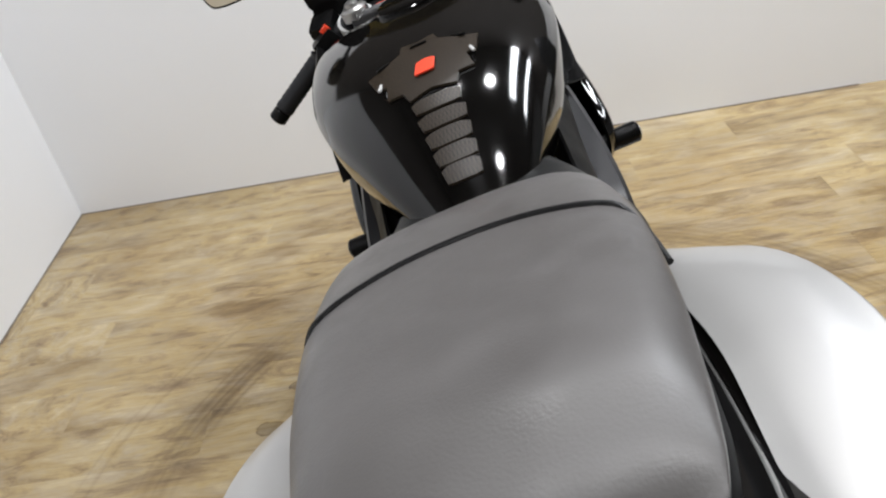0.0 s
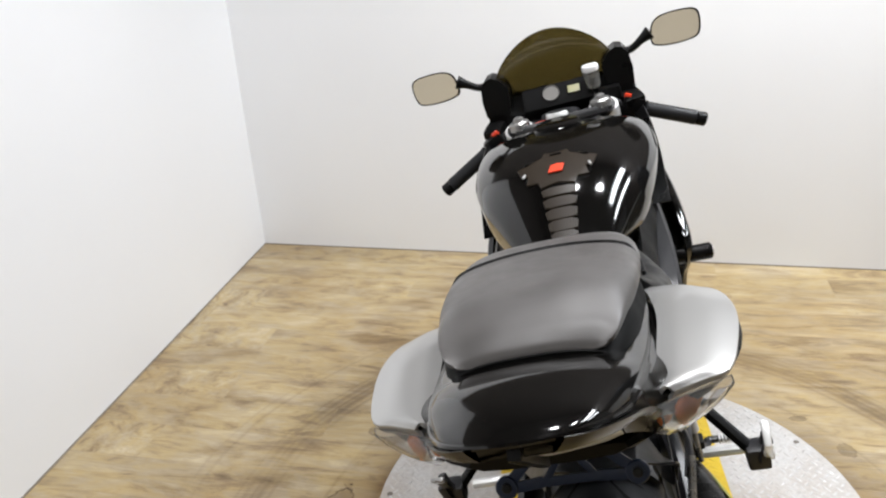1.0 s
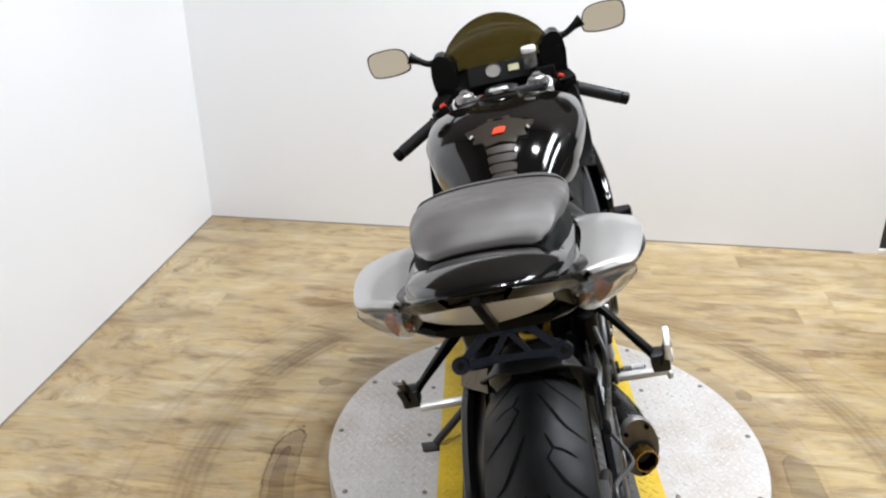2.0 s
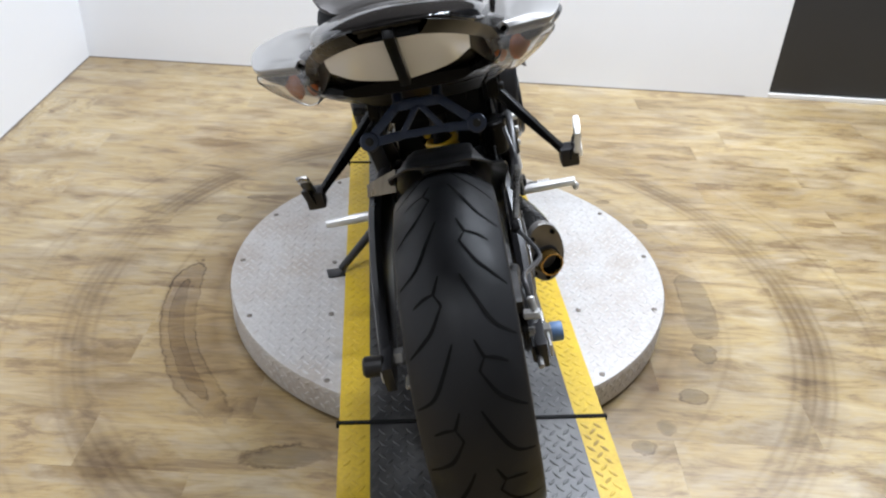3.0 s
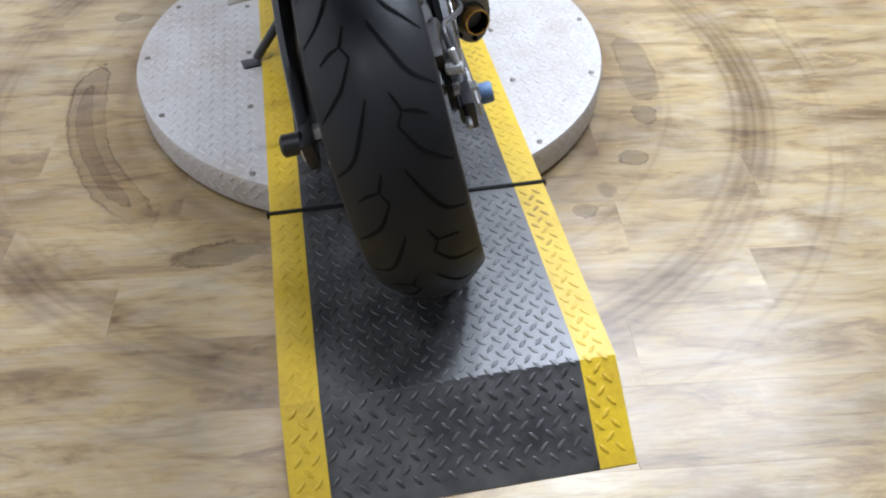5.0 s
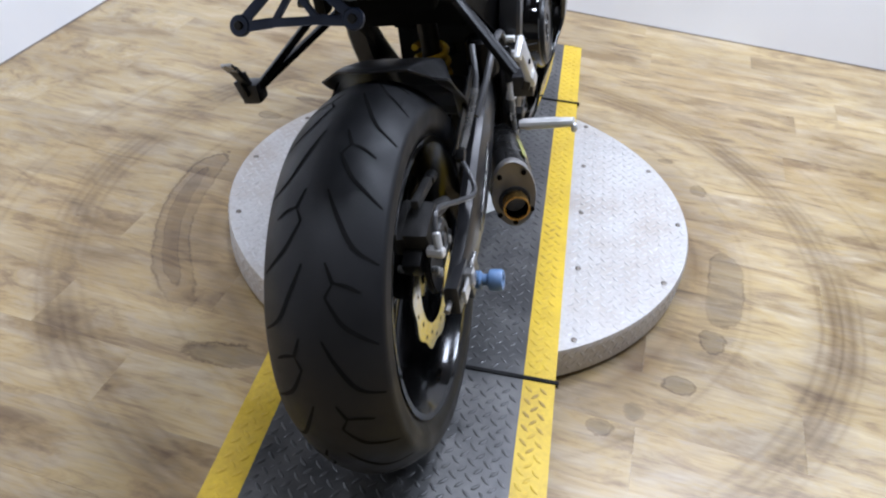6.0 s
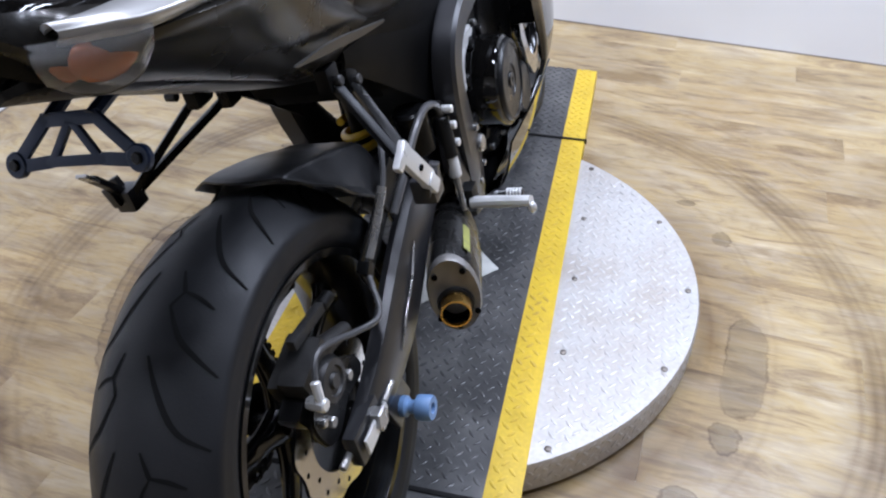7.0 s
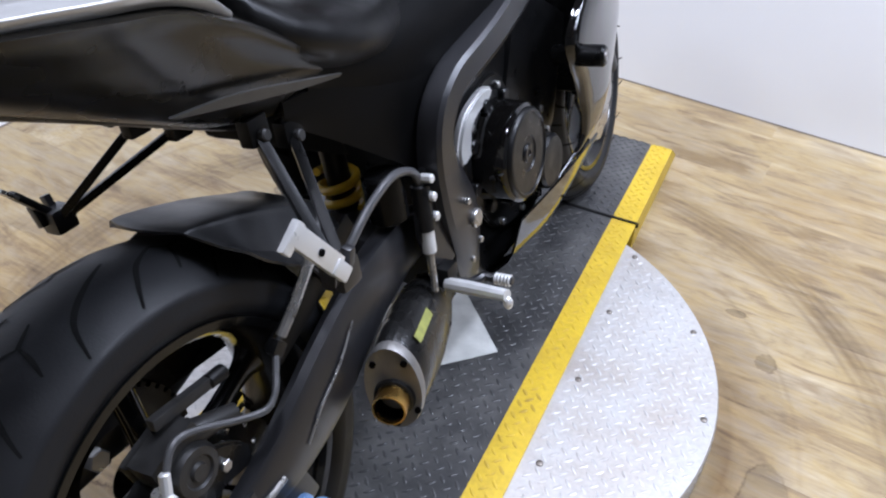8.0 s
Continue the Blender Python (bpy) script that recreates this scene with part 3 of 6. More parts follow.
def lug_mesh(name, spots, material, length=0.0225, width=0.0064, height=0.0013):
    """Raised lozenges with rounded flanks: spots of an origin and two axes along the plate, and its normal."""
    verts, faces = [], []
    for at, e1, e2, up in spots:
        base = len(verts)
        for k, lift in ((1.0, -0.0003), (0.86, 0.7), (0.58, 1.0)):
            for u, v in LUG_RING:
                verts.append(at + e1 * (u * length * k) + e2 * (v * width * k) + up * (height * lift if lift > 0 else lift))
        for r in (0, 6):
            for q in range(6):
                p = (q + 1) % 6
                faces.append((base + r + q, base + r + p, base + r + 6 + p, base + r + 6 + q))
        faces.append(tuple(base + 12 + q for q in range(6)))
    me = bpy.data.meshes.new(name)
    me.from_pydata(verts, [], faces)
    me.polygons.foreach_set("use_smooth", [True] * len(me.polygons))
    me.set_sharp_from_angle(angle=radians(55))
    me.materials.append(material)
    return me


def lugs(name, inside, height_at, material, parent, box_of):
    spots = []
    x0, x1, y0, y1 = box_of
    for half, turn in ((0.0, -48), (0.5, 46)):
        for ix in range(math.floor(x0 / LUG_X) - 1, math.ceil(x1 / LUG_X) + 1):
            for iy in range(math.floor(y0 / LUG_Y) - 1, math.ceil(y1 / LUG_Y) + 1):
                x, y = 0.0047 + (ix + half) * LUG_X, 0.0142 + (iy + half) * LUG_Y
                if x0 <= x <= x1 and y0 <= y <= y1 and inside(x, y):
                    z, slope = height_at(y)
                    ahead = Vector((0, 1, slope)).normalized()
                    c, d = math.cos(radians(turn)), math.sin(radians(turn))
                    side = Vector((1, 0, 0))
                    spots.append((Vector((x, y, z)), side * c + ahead * d, ahead * c - side * d, side.cross(ahead)))
    ob = new(name, lug_mesh(name, spots, material))
    ob.parent = parent
    tagged(ob, kind="stuff")
    return ob


turntable = hollow("turntable", pose(0, 0, 0))
tagged(turntable, "round silver diamond-plate motorcycle turntable on the floor", "turntable")
GAP_H = 0.011     # the deck's skirt ends above the floor
prof = [(0, GAP_H), (DISC_R - 0.008, GAP_H), (DISC_R - 0.003, GAP_H + 0.002), (DISC_R - 0.003, DISC_H - 0.004), (DISC_R - 0.005, DISC_H), (0, DISC_H)]
part("deck", lathe(prof, Matrix.Rotation(radians(-90), 4, "Y"), 128), M_DISC, turntable, "dusty silver diamond plate disc", 30)
part("base", lathe([(0, 0.0), (DISC_R - 0.045, 0.0), (DISC_R - 0.045, GAP_H + 0.004), (0, GAP_H + 0.004)], Matrix.Rotation(radians(-90), 4, "Y"), 64), M_JOINT, turntable, "dark recessed base")
lugs("deck_relief", lambda x, y: x * x + y * y < (DISC_R - 0.016) ** 2 and abs(x) > HALF + 0.012, lambda y: (DISC_H, 0), M_DISCLUG, turntable, (-0.548, 0.55, -0.548, 0.55))
# raised lozenges on the rim
spots = []
count = 131
for i in range(count):
    for half, turn, zs in ((0.0, -48, (0.030, 0.061)), (0.5, 46, (0.0455, 0.0735))):
        a = 2 * math.pi * (i + half) / count
        side, up = Vector((-math.sin(a), math.cos(a), 0)), Vector((0, 0, 1))
        c, d = math.cos(radians(turn)), math.sin(radians(turn))
        for z in zs:
            spots.append((Vector(((DISC_R - 0.0032) * math.cos(a), (DISC_R - 0.0032) * math.sin(a), z)), side * c + up * d, up * c - side * d, side.cross(up)))
ob = new("rim_relief", lug_mesh("rim_relief", spots, M_DISCLUG, 0.020, 0.006, 0.0014))
ob.parent = turntable
tagged(ob, kind="stuff")
screw_bm = lathe([(0, 0.0), (0.0065, 0.0), (0.0065, 0.0015), (0.004, 0.003), (0, 0.003)], Matrix.Rotation(radians(-90), 4, "Y"), 14)
screw_me = finish(screw_bm, "screw", surface("dark_screw", (0.16, 0.14, 0.12), 0.45, metal=0.8))
RS = 0.532
spots = [(sx * 0.297, y) for sx in (-1, 1) for y in (-0.445, -0.215, 0.005, 0.225, 0.445)]
spots += [(sx * RS * math.cos(radians(a)), RS * math.sin(radians(a))) for sx in (-1, 1) for a in (-24, 2, 28)]
for x, y in spots:
    s = new("screw", screw_me)
    s.parent = turntable
    s.matrix_basis = pose(x, y, DISC_H + 0.0003)

ramp_thing = hollow("ramp", pose(0, 0, 0))
tagged(ramp_thing, "black diamond-plate motorcycle ramp with yellow painted edges", "ramp")
JOINT, CREASE, END = 0.574, 1.0, 1.146


def top_at(y):
    a = abs(y)
    if a <= CREASE:
        return RAMP_H, 0.0
    k = RAMP_H / (END - CREASE)
    return RAMP_H - (a - CREASE) * k + 0.002, -k * (1 if y > 0 else -1)


def strip(x0, x1, y0, y1, low=0.0):
    """A stretch of ramp between two heights along y, solid down to the floor."""
    steps = sorted({y0, y1, *[c for c in (CREASE, -CREASE) if y0 < c < y1]})
    ring = [(y, top_at(y)[0]) for y in steps] + [(y, low) for y in (y1, y0)]
    bm = bmesh.new()
    skin(bm, [[(x, y, z) for y, z in ring] for x in (x0, x1)])
    bmesh.ops.bevel(bm, geom=[e for e in bm.edges if e.calc_face_angle(0) > 0.9 and all(v.co.z > 0.02 for v in e.verts)], offset=0.0015, segments=1, affect="EDGES")
    return bm


for name, y0, y1 in (("ramp_section", -JOINT + 0.004, JOINT - 0.004), ("ramp_section", -END, -JOINT - 0.004), ("ramp_section", JOINT + 0.004, END)):
    low = DISC_H - 0.002 if y0 > -0.6 and y1 < 0.6 else 0.0
    mid = part(name, strip(-INNER, INNER, y0, y1, low), M_BLACKPLATE, ramp_thing, smooth=False)
    for side in (-1, 1):
        x0, x1 = sorted((side * INNER, side * HALF))
        edge = part("yellow_edge", strip(x0, x1, y0, y1, low), M_YELLOW, mid, "yellow painted edge", smooth=False)
        lugs("edge_relief", lambda x, y: INNER + 0.007 < abs(x) < HALF - 0.008, lambda y: top_at(y), M_YELLOWLUG, mid, (x0, x1, y0 + 0.012, y1 - 0.012))
    lugs("tread_relief", lambda x, y: abs(x) < INNER - 0.008, lambda y: top_at(y), M_LUG, mid, (-INNER, INNER, y0 + 0.012, y1 - 0.012))
for y in (-JOINT, JOINT):
    part("joint_strip", box(2 * HALF + 0.012, 0.009, 0.012, pose(0, y, RAMP_H - 0.003), 0.002), M_JOINT, ramp_thing)
# stencilled mark
part("centre_mark", plate([(-0.135, 0.0), (0.0, -0.142), (0.135, 0.0), (0.0, 0.142)], 0.0009, pose(0, -0.005, RAMP_H + 0.0005), 0), M_ARROW, ramp_thing, "faded white stencilled diamond", smooth=False)

# ---- the motorcycle ----
# its own frame: x to its right, y ahead, z up; it leans on its side stand and stands a little askew on the ramp
BIKE = Matrix.Translation((0.0556, 0, RAMP_H)) @ Matrix.Rotation(radians(-2.3), 4, "Z") @ Matrix.Rotation(radians(-12.5), 4, "Y")
bike = hollow("motorcycle", BIKE)
tagged(bike, "black and silver sport motorcycle leaning on its side stand", "motorcycle")
REAR_AXLE, FRONT_AXLE = Vector((0, -0.685, 0.290)), Vector((0, 0.670, 0.286))


def tyre_profile(R, half, bead_r, bead_x, k=9):
    """Half-round crown, bulging side wall and bead, from right to left, closed on the inside."""
    pts = [(bead_r - 0.006, bead_x - 0.012), (bead_r, bead_x), (bead_r + 0.02, bead_x + 0.010), (R - 0.058, half - 0.001), (R - 0.046, half)]
    for i in range(k + 1):
        a = math.pi / 2 * i / k
        x = half * math.cos(a)
        pts.append((R - 0.040 * (abs(x) / half) ** 2.1, x)) if i else None
    left = [(r, -x) for r, x in reversed(pts) if x > 1e-4]
    inner = [(bead_r + 0.004, -bead_x + 0.025), (bead_r + 0.004, bead_x - 0.025)]
    return pts + left + inner


def crown(R, half, x):
    return R - 0.040 * (abs(x) / half) ** 2.1


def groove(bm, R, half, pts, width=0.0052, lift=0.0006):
    """A tread groove as a thin inlay that follows the crown, its shade put into the dark colour: pts of (x, angle)."""
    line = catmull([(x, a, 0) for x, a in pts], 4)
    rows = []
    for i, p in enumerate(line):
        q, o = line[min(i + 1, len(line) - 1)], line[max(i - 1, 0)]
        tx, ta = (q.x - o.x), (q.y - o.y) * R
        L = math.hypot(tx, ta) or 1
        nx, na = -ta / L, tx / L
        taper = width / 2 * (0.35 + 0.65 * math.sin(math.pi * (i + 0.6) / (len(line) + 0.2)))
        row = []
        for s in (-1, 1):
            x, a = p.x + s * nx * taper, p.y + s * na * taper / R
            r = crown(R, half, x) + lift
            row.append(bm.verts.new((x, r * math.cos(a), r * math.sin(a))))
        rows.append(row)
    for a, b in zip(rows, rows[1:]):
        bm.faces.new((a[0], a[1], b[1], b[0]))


def wheel(name, axle, R, half, rim_r, spokes, label):
    hub = part(name, lathe([(0.030, -0.055), (0.036, -0.05), (0.036, 0.05), (0.030, 0.055), (0.012, 0.055), (0.012, -0.055)], None, 28, closed=True), M_RIM, bike, label)
    hub.matrix_basis = Matrix.Translation(axle)
    b = half - 0.012
    prof = [(rim_r + 0.006, b), (rim_r + 0.004, b + 0.006), (rim_r - 0.006, b + 0.005), (rim_r - 0.014, b - 0.006), (rim_r - 0.026, b * 0.5), (rim_r - 0.030, 0),
            (rim_r - 0.026, -b * 0.5), (rim_r - 0.014, -b + 0.006), (rim_r - 0.006, -b - 0.005), (rim_r + 0.004, -b - 0.006), (rim_r + 0.006, -b), (rim_r - 0.010, -b * 0.5), (rim_r - 0.010, b * 0.5)]
    part("rim", lathe(prof, None, 96, closed=True), M_RIM, hub, "glossy black wheel rim")
    part("tyre", lathe(tyre_profile(R, half, rim_r + 0.004, b + 0.002), None, 128, closed=True), M_RUBBER, hub, "worn black road tyre", 60)
    for i in range(spokes):
        m = Matrix.Rotation(2 * math.pi * i / spokes + 0.35, 4, "X")
        secs = []
        for r, w, t in ((0.030, 0.030, 0.030), (0.07, 0.017, 0.022), (0.13, 0.015, 0.018), (rim_r - 0.045, 0.020, 0.02), (rim_r - 0.022, 0.040, 0.034)):
            secs.append([(t / 2, r, w * 0.6), (t / 2, r, -w * 0.6), (0, r, -w), (-t / 2, r, -w * 0.6), (-t / 2, r, w * 0.6), (0, r, w)])
        bm = loft(secs, 3, 2)
        bmesh.ops.transform(bm, matrix=m, verts=bm.verts)
        part("spoke", bm, M_RIM, hub)
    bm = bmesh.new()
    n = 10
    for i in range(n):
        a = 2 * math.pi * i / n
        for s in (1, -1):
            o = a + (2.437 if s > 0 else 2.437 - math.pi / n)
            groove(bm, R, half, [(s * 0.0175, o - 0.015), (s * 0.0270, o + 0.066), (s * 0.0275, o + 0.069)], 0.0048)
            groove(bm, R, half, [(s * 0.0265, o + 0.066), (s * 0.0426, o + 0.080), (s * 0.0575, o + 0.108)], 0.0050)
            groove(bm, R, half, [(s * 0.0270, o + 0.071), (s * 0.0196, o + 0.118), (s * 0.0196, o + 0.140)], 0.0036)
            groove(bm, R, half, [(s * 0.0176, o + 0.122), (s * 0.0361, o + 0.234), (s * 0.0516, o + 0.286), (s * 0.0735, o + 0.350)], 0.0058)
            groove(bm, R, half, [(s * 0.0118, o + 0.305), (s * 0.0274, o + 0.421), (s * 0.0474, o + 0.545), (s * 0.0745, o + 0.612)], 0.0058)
    part("tread_pattern", bm, M_GROOVE, hub, "tread grooves, their shade painted as dark inlays", smooth=False)
    return hub


def disc_brake(parent, x, r_out, r_in, petals):
    """A petal brake disc with its drilled rows as real openings."""
    outline = []
    for i in range(petals * 6):
        a = 2 * math.pi * i / (petals * 6)
        outline.append(((r_out - 0.004 + 0.004 * math.cos(petals * a)) * math.cos(a), (r_out - 0.004 + 0.004 * math.cos(petals * a)) * math.sin(a)))
    holes = [[(r_in * math.cos(t), r_in * math.sin(t)) for t in np.linspace(0, 2 * math.pi, 36, endpoint=False)]]
    for i in range(petals):
        for r, o in ((r_in + 0.014, 0), (r_out - 0.016, 0.5)):
            c = 2 * math.pi * (i + o) / petals
            holes.append([(r * math.cos(c) + 0.004 * math.cos(t), r * math.sin(c) + 0.004 * math.sin(t)) for t in np.linspace(0, 2 * math.pi, 8, endpoint=False)])
    bm = plate(outline, 0.005, pose(x, 0, 0) @ Matrix.Rotation(radians(90), 4, "Y"), 0, holes)
    return part("brake_disc", bm, M_POLISHED, parent, "drilled steel brake disc", smooth=False)


rear = wheel("rear_wheel", REAR_AXLE, 0.297, 0.081, 0.211, 5, "black rear wheel with a wide worn tyre")
disc_brake(rear, 0.066, 0.110, 0.070, 10)
bm = bmesh.new()
for i in range(43):
    a0 = 2 * math.pi * i / 43
    box(0.006, 0.010, 0.010, Matrix.Rotation(a0, 4, "X") @ pose(-0.078, 0.104, 0), 0.001, bm, 1)
lathe([(0.102, -0.075), (0.102, -0.081), (0.060, -0.081), (0.060, -0.075)], None, 60, bm, True)
part("sprocket", bm, M_ENGINE, rear, "dark steel rear sprocket")
front = wheel("front_wheel", FRONT_AXLE, 0.290, 0.060, 0.211, 5, "black front wheel")
for s in (-1, 1):
    disc_brake(front, s * 0.062, 0.150, 0.10, 12)

# swing arm
arm = hollow("swingarm", None, bike)
for s, name in ((1, "right_arm"), (-1, "left_arm")):
    secs = []
    for x, y, z, w, h in ((0.106, -0.730, 0.286, 0.018, 0.036), (0.108, -0.680, 0.289, 0.024, 0.052), (0.110, -0.600, 0.303, 0.030, 0.092), (0.110, -0.500, 0.340, 0.032, 0.120),
                          (0.106, -0.390, 0.385, 0.034, 0.105), (0.092, -0.280, 0.395, 0.040, 0.085), (0.076, -0.170, 0.375, 0.044, 0.060)):
        ring = []
        for a in np.linspace(0, 2 * math.pi, 12, endpoint=False):
            c, d = math.cos(a), math.sin(a)
            ring.append((s * (x if s > 0 else x + 0.037) + w / 2 * math.copysign(abs(c) ** 0.55, c), y, z + h / 2 * math.copysign(abs(d) ** 0.55, d)))
        secs.append(ring)
    part(name, loft(secs, 4, 1), M_SATIN, arm, "satin black alloy swing arm")
    end = part("axle_block", box(0.018, 0.075, 0.050, pose(s * (0.114 if s > 0 else 0.140), -0.702, 0.288), 0.005), M_SATIN, arm)
    part("axle_nut", rod((s * 0.116, -0.685, 0.290), (s * (0.136 if s > 0 else 0.156), -0.685, 0.290), 0.016, 6, None, 0.002), M_STEEL, arm, "zinc axle nut")
    part("chain_adjuster", plate([(-0.040, -0.012), (0.012, -0.011), (0.030, -0.004), (0.030, 0.005), (0.012, 0.012), (-0.040, 0.012)], 0.004, Matrix.Translation((s * (0.127 if s > 0 else 0.150), -0.690, 0.288)) @ Matrix(((0, 0, s, 0), (1, 0, 0, 0), (0, 1, 0, 0), (0, 0, 0, 1))), 0.001, smooth=0), M_ALLOY, arm, "bare alloy axle adjuster plate")
    part("adjuster_bolt", rod((s * (0.125 if s > 0 else 0.148), -0.664, 0.288), (s * (0.125 if s > 0 else 0.148), -0.622, 0.291), 0.0042, 8, None, 0.001), M_STEEL, arm)
    part("adjuster_bolt", rod((s * 0.108, -0.732, 0.286), (s * 0.108, -0.762, 0.286), 0.005, 8, None, 0.001), M_STEEL, arm)
    if s < 0:
        part("axle_cap", rod((-0.146, -0.712, 0.300), (-0.182, -0.712, 0.302), 0.018, 20, None, 0.004), M_CALIPER, arm, "dark grey round axle cap")
        continue
    spool = lathe([(0, 0), (0.013, 0), (0.015, 0.003), (0.015, 0.010), (0.0095, 0.014), (0.0095, 0.022), (0.017, 0.026), (0.0180, 0.029), (0.0180, 0.045), (0.0160, 0.048), (0.008, 0.048), (0.007, 0.041), (0, 0.041)],
                  along((s * 0.114, -0.606, 0.224), (s * 0.2, -0.606, 0.224)), 28)
    part("paddock_spool", spool, M_BLUE, arm, "light blue swing arm spool")
    part("spool_tab", box(0.012, 0.060, 0.105, pose(s * 0.110, -0.612, 0.256, 18), 0.006), M_SATIN, arm)
# the highlight along the right arm, laid on as a thin steel line
part("arm_glint", tube([(0.127, -0.575, 0.300), (0.128, -0.54, 0.330), (0.128, -0.49, 0.358), (0.127, -0.45, 0.392)], [0.001, 0.002, 0.002, 0.001], 8), M_STEEL, arm)
part("cross_brace", loft([[(x, y + 0.045 * math.cos(a), 0.40 + 0.035 * math.sin(a)) for a in np.linspace(0, 2 * math.pi, 10, endpoint=False)] for x, y in ((-0.12, -0.29), (0, -0.27), (0.09, -0.29))], 4, 1), M_SATIN, arm)

# chain on the left
bm = bmesh.new()
path = [(-0.079, -0.685 + 0.108 * math.cos(t), 0.290 + 0.108 * math.sin(t)) for t in np.linspace(math.pi / 2, 3 * math.pi / 2, 26)]
path += [(-0.079, -0.685 + k * 0.536, 0.182 + k * 0.133) for k in np.linspace(0.03, 1, 36)]
path += [(-0.079, -0.149 + 0.04 * math.cos(t), 0.355 + 0.04 * math.sin(t)) for t in np.linspace(-math.pi / 2, math.pi / 2, 9)]
path += [(-0.079, -0.149 - k * 0.536, 0.395 + k * 0.003) for k in np.linspace(0.03, 1, 36)]
for i, p in enumerate(path):
    q = path[(i + 1) % len(path)]
    m = along(p, q)
    for s in (-1, 1):
        box(0.015, 0.0018, 0.009, m @ pose(0.007, s * (0.006 if i % 2 else 0.0085), 0), 0, bm)
tagged(part("drive_chain", bm, M_ENGINE, bike, "oily dark drive chain", smooth=False), kind="stuff")
guard = sheet([[(-0.065 - 0.018 * v, -0.80 + 0.5 * u, 0.452 - 0.055 * u - 0.05 * v * v) for u in np.linspace(0, 1, 5)] for v in np.linspace(0, 1.4, 4)], 0.003)
part("chain_guard", guard, M_PLASTIC, bike, "black plastic chain guard")

# hugger over the tyre
def hug_ring(deg, half, R, droop, sweep=0.0):
    """A flat-topped section of the hugger, bent down at its sides."""
    out = []
    for u in (-0.90, -0.82, -0.70, -0.54, -0.28, 0, 0.28, 0.54, 0.60, 0.74, 0.86, 0.90, 1.10):
        a = radians(deg - sweep * min(abs(u), 1.0) ** 2)
        r = R - droop * (max(0.0, (min(abs(u), 0.88) - 0.52) / 0.40) ** 1.1 + 0.9 * max(0.0, abs(u) - 0.88))
        out.append((half * u, REAR_AXLE.y + r * math.cos(a), REAR_AXLE.z + r * math.sin(a)))
    return out


rings = [hug_ring(75, 0.096, 0.313, 0.016, 9), hug_ring(72, 0.098, 0.3165, 0.022, 8), hug_ring(64, 0.100, 0.323, 0.036, 5), hug_ring(54, 0.100, 0.336, 0.050, 2), hug_ring(44, 0.099, 0.356, 0.066), hug_ring(36, 0.096, 0.380, 0.090), hug_ring(24, 0.090, 0.388, 0.100)]
part("rear_hugger", sheet(rings, 0.003), M_MATTE, bike, "matt black plastic rear hugger mudguard", 30)
side = [[(-0.078 - 0.082 * u, -0.570 + 0.210 * u + 0.060 * v * (1 - 0.5 * u), 0.540 - 0.112 * u + 0.012 * v) for u in (0, 0.2, 0.4, 0.6, 0.8, 1.0)] for v in (0, 0.5, 1.0)]
part("hugger_chain_side", sheet(side, 0.003), M_MATTE, bike, "matt black side of the hugger over the chain", 30)
for s in (1, -1):
    part("hugger_stay", box(0.004, 0.20, 0.040, pose(s * 0.098, -0.47, 0.45, 20), 0.002), M_PLASTIC, bike)

# rear caliper and hose
cal = part("rear_brake_caliper", box(0.040, 0.070, 0.044, pose(0.076, -0.712, 0.400, 14), 0.012), M_CALIPER, bike, "dark grey cast rear brake caliper")
part("caliper_half", box(0.020, 0.078, 0.036, pose(0.052, -0.708, 0.398, 14), 0.008), M_CALIPER, cal)
part("caliper_neck", tube([(0.080, -0.690, 0.404), (0.088, -0.660, 0.400), (0.092, -0.632, 0.392)], [0.017, 0.012, 0.010], 12), M_CALIPER, cal)
part("slide_arm", box(0.012, 0.105, 0.014, pose(0.074, -0.665, 0.436, -6), 0.004), M_CALIPER, cal, "grey cast slide arm")
part("slide_boot", rod((0.074, -0.640, 0.433), (0.074, -0.612, 0.430), 0.009, 16, None, 0.003), M_ENGINE, cal)
part("caliper_bracket", plate([(-0.075, 0.010), (-0.050, 0.030), (-0.010, 0.032), (0.030, 0.020), (0.060, -0.012), (0.050, -0.034), (0.010, -0.030), (-0.030, -0.050), (-0.062, -0.040)], 0.010, Matrix.Translation((0.086, -0.690, 0.352)) @ Matrix(((0, 0, 1, 0), (1, 0, 0, 0), (0, 1, 0, 0), (0, 0, 0, 1))), 0.003, smooth=3), M_ENGINE, cal, "black caliper bracket")
part("pad_cover", box(0.030, 0.050, 0.030, pose(0.070, -0.742, 0.372, 24), 0.008), M_ENGINE, cal)
part("piston_cover", lathe([(0.031, -0.020), (0.031, -0.004), (0.027, 0.002), (0.019, 0.003), (0.017, 0.000), (0.011, 0.000), (0.009, 0.004), (0, 0.004)], pose(0.103, -0.706, 0.378), 28), M_CALIPER, cal, "grey cast piston housing")
part("caliper_pin", rod((0.045, -0.752, 0.356), (0.106, -0.752, 0.356), 0.006, 10, None, 0.001), M_STEEL, cal, "zinc pin")
for y, z in ((-0.672, 0.352), (-0.735, 0.338)):
    part("bracket_bolt", rod((0.094, y, z), (0.104, y, z), 0.0075, 6, None, 0.001), M_STEEL, cal)
part("bleed_nipple", rod((0.110, -0.752, 0.388), (0.106, -0.742, 0.414), 0.0060, 10, None, 0.002), M_ALLOY, cal, "bright alloy hose fitting")
part("banjo_bolt", rod((0.092, -0.750, 0.388), (0.117, -0.753, 0.387), 0.0085, 8, None, 0.002), M_ALLOY, cal, "bright banjo bolt")
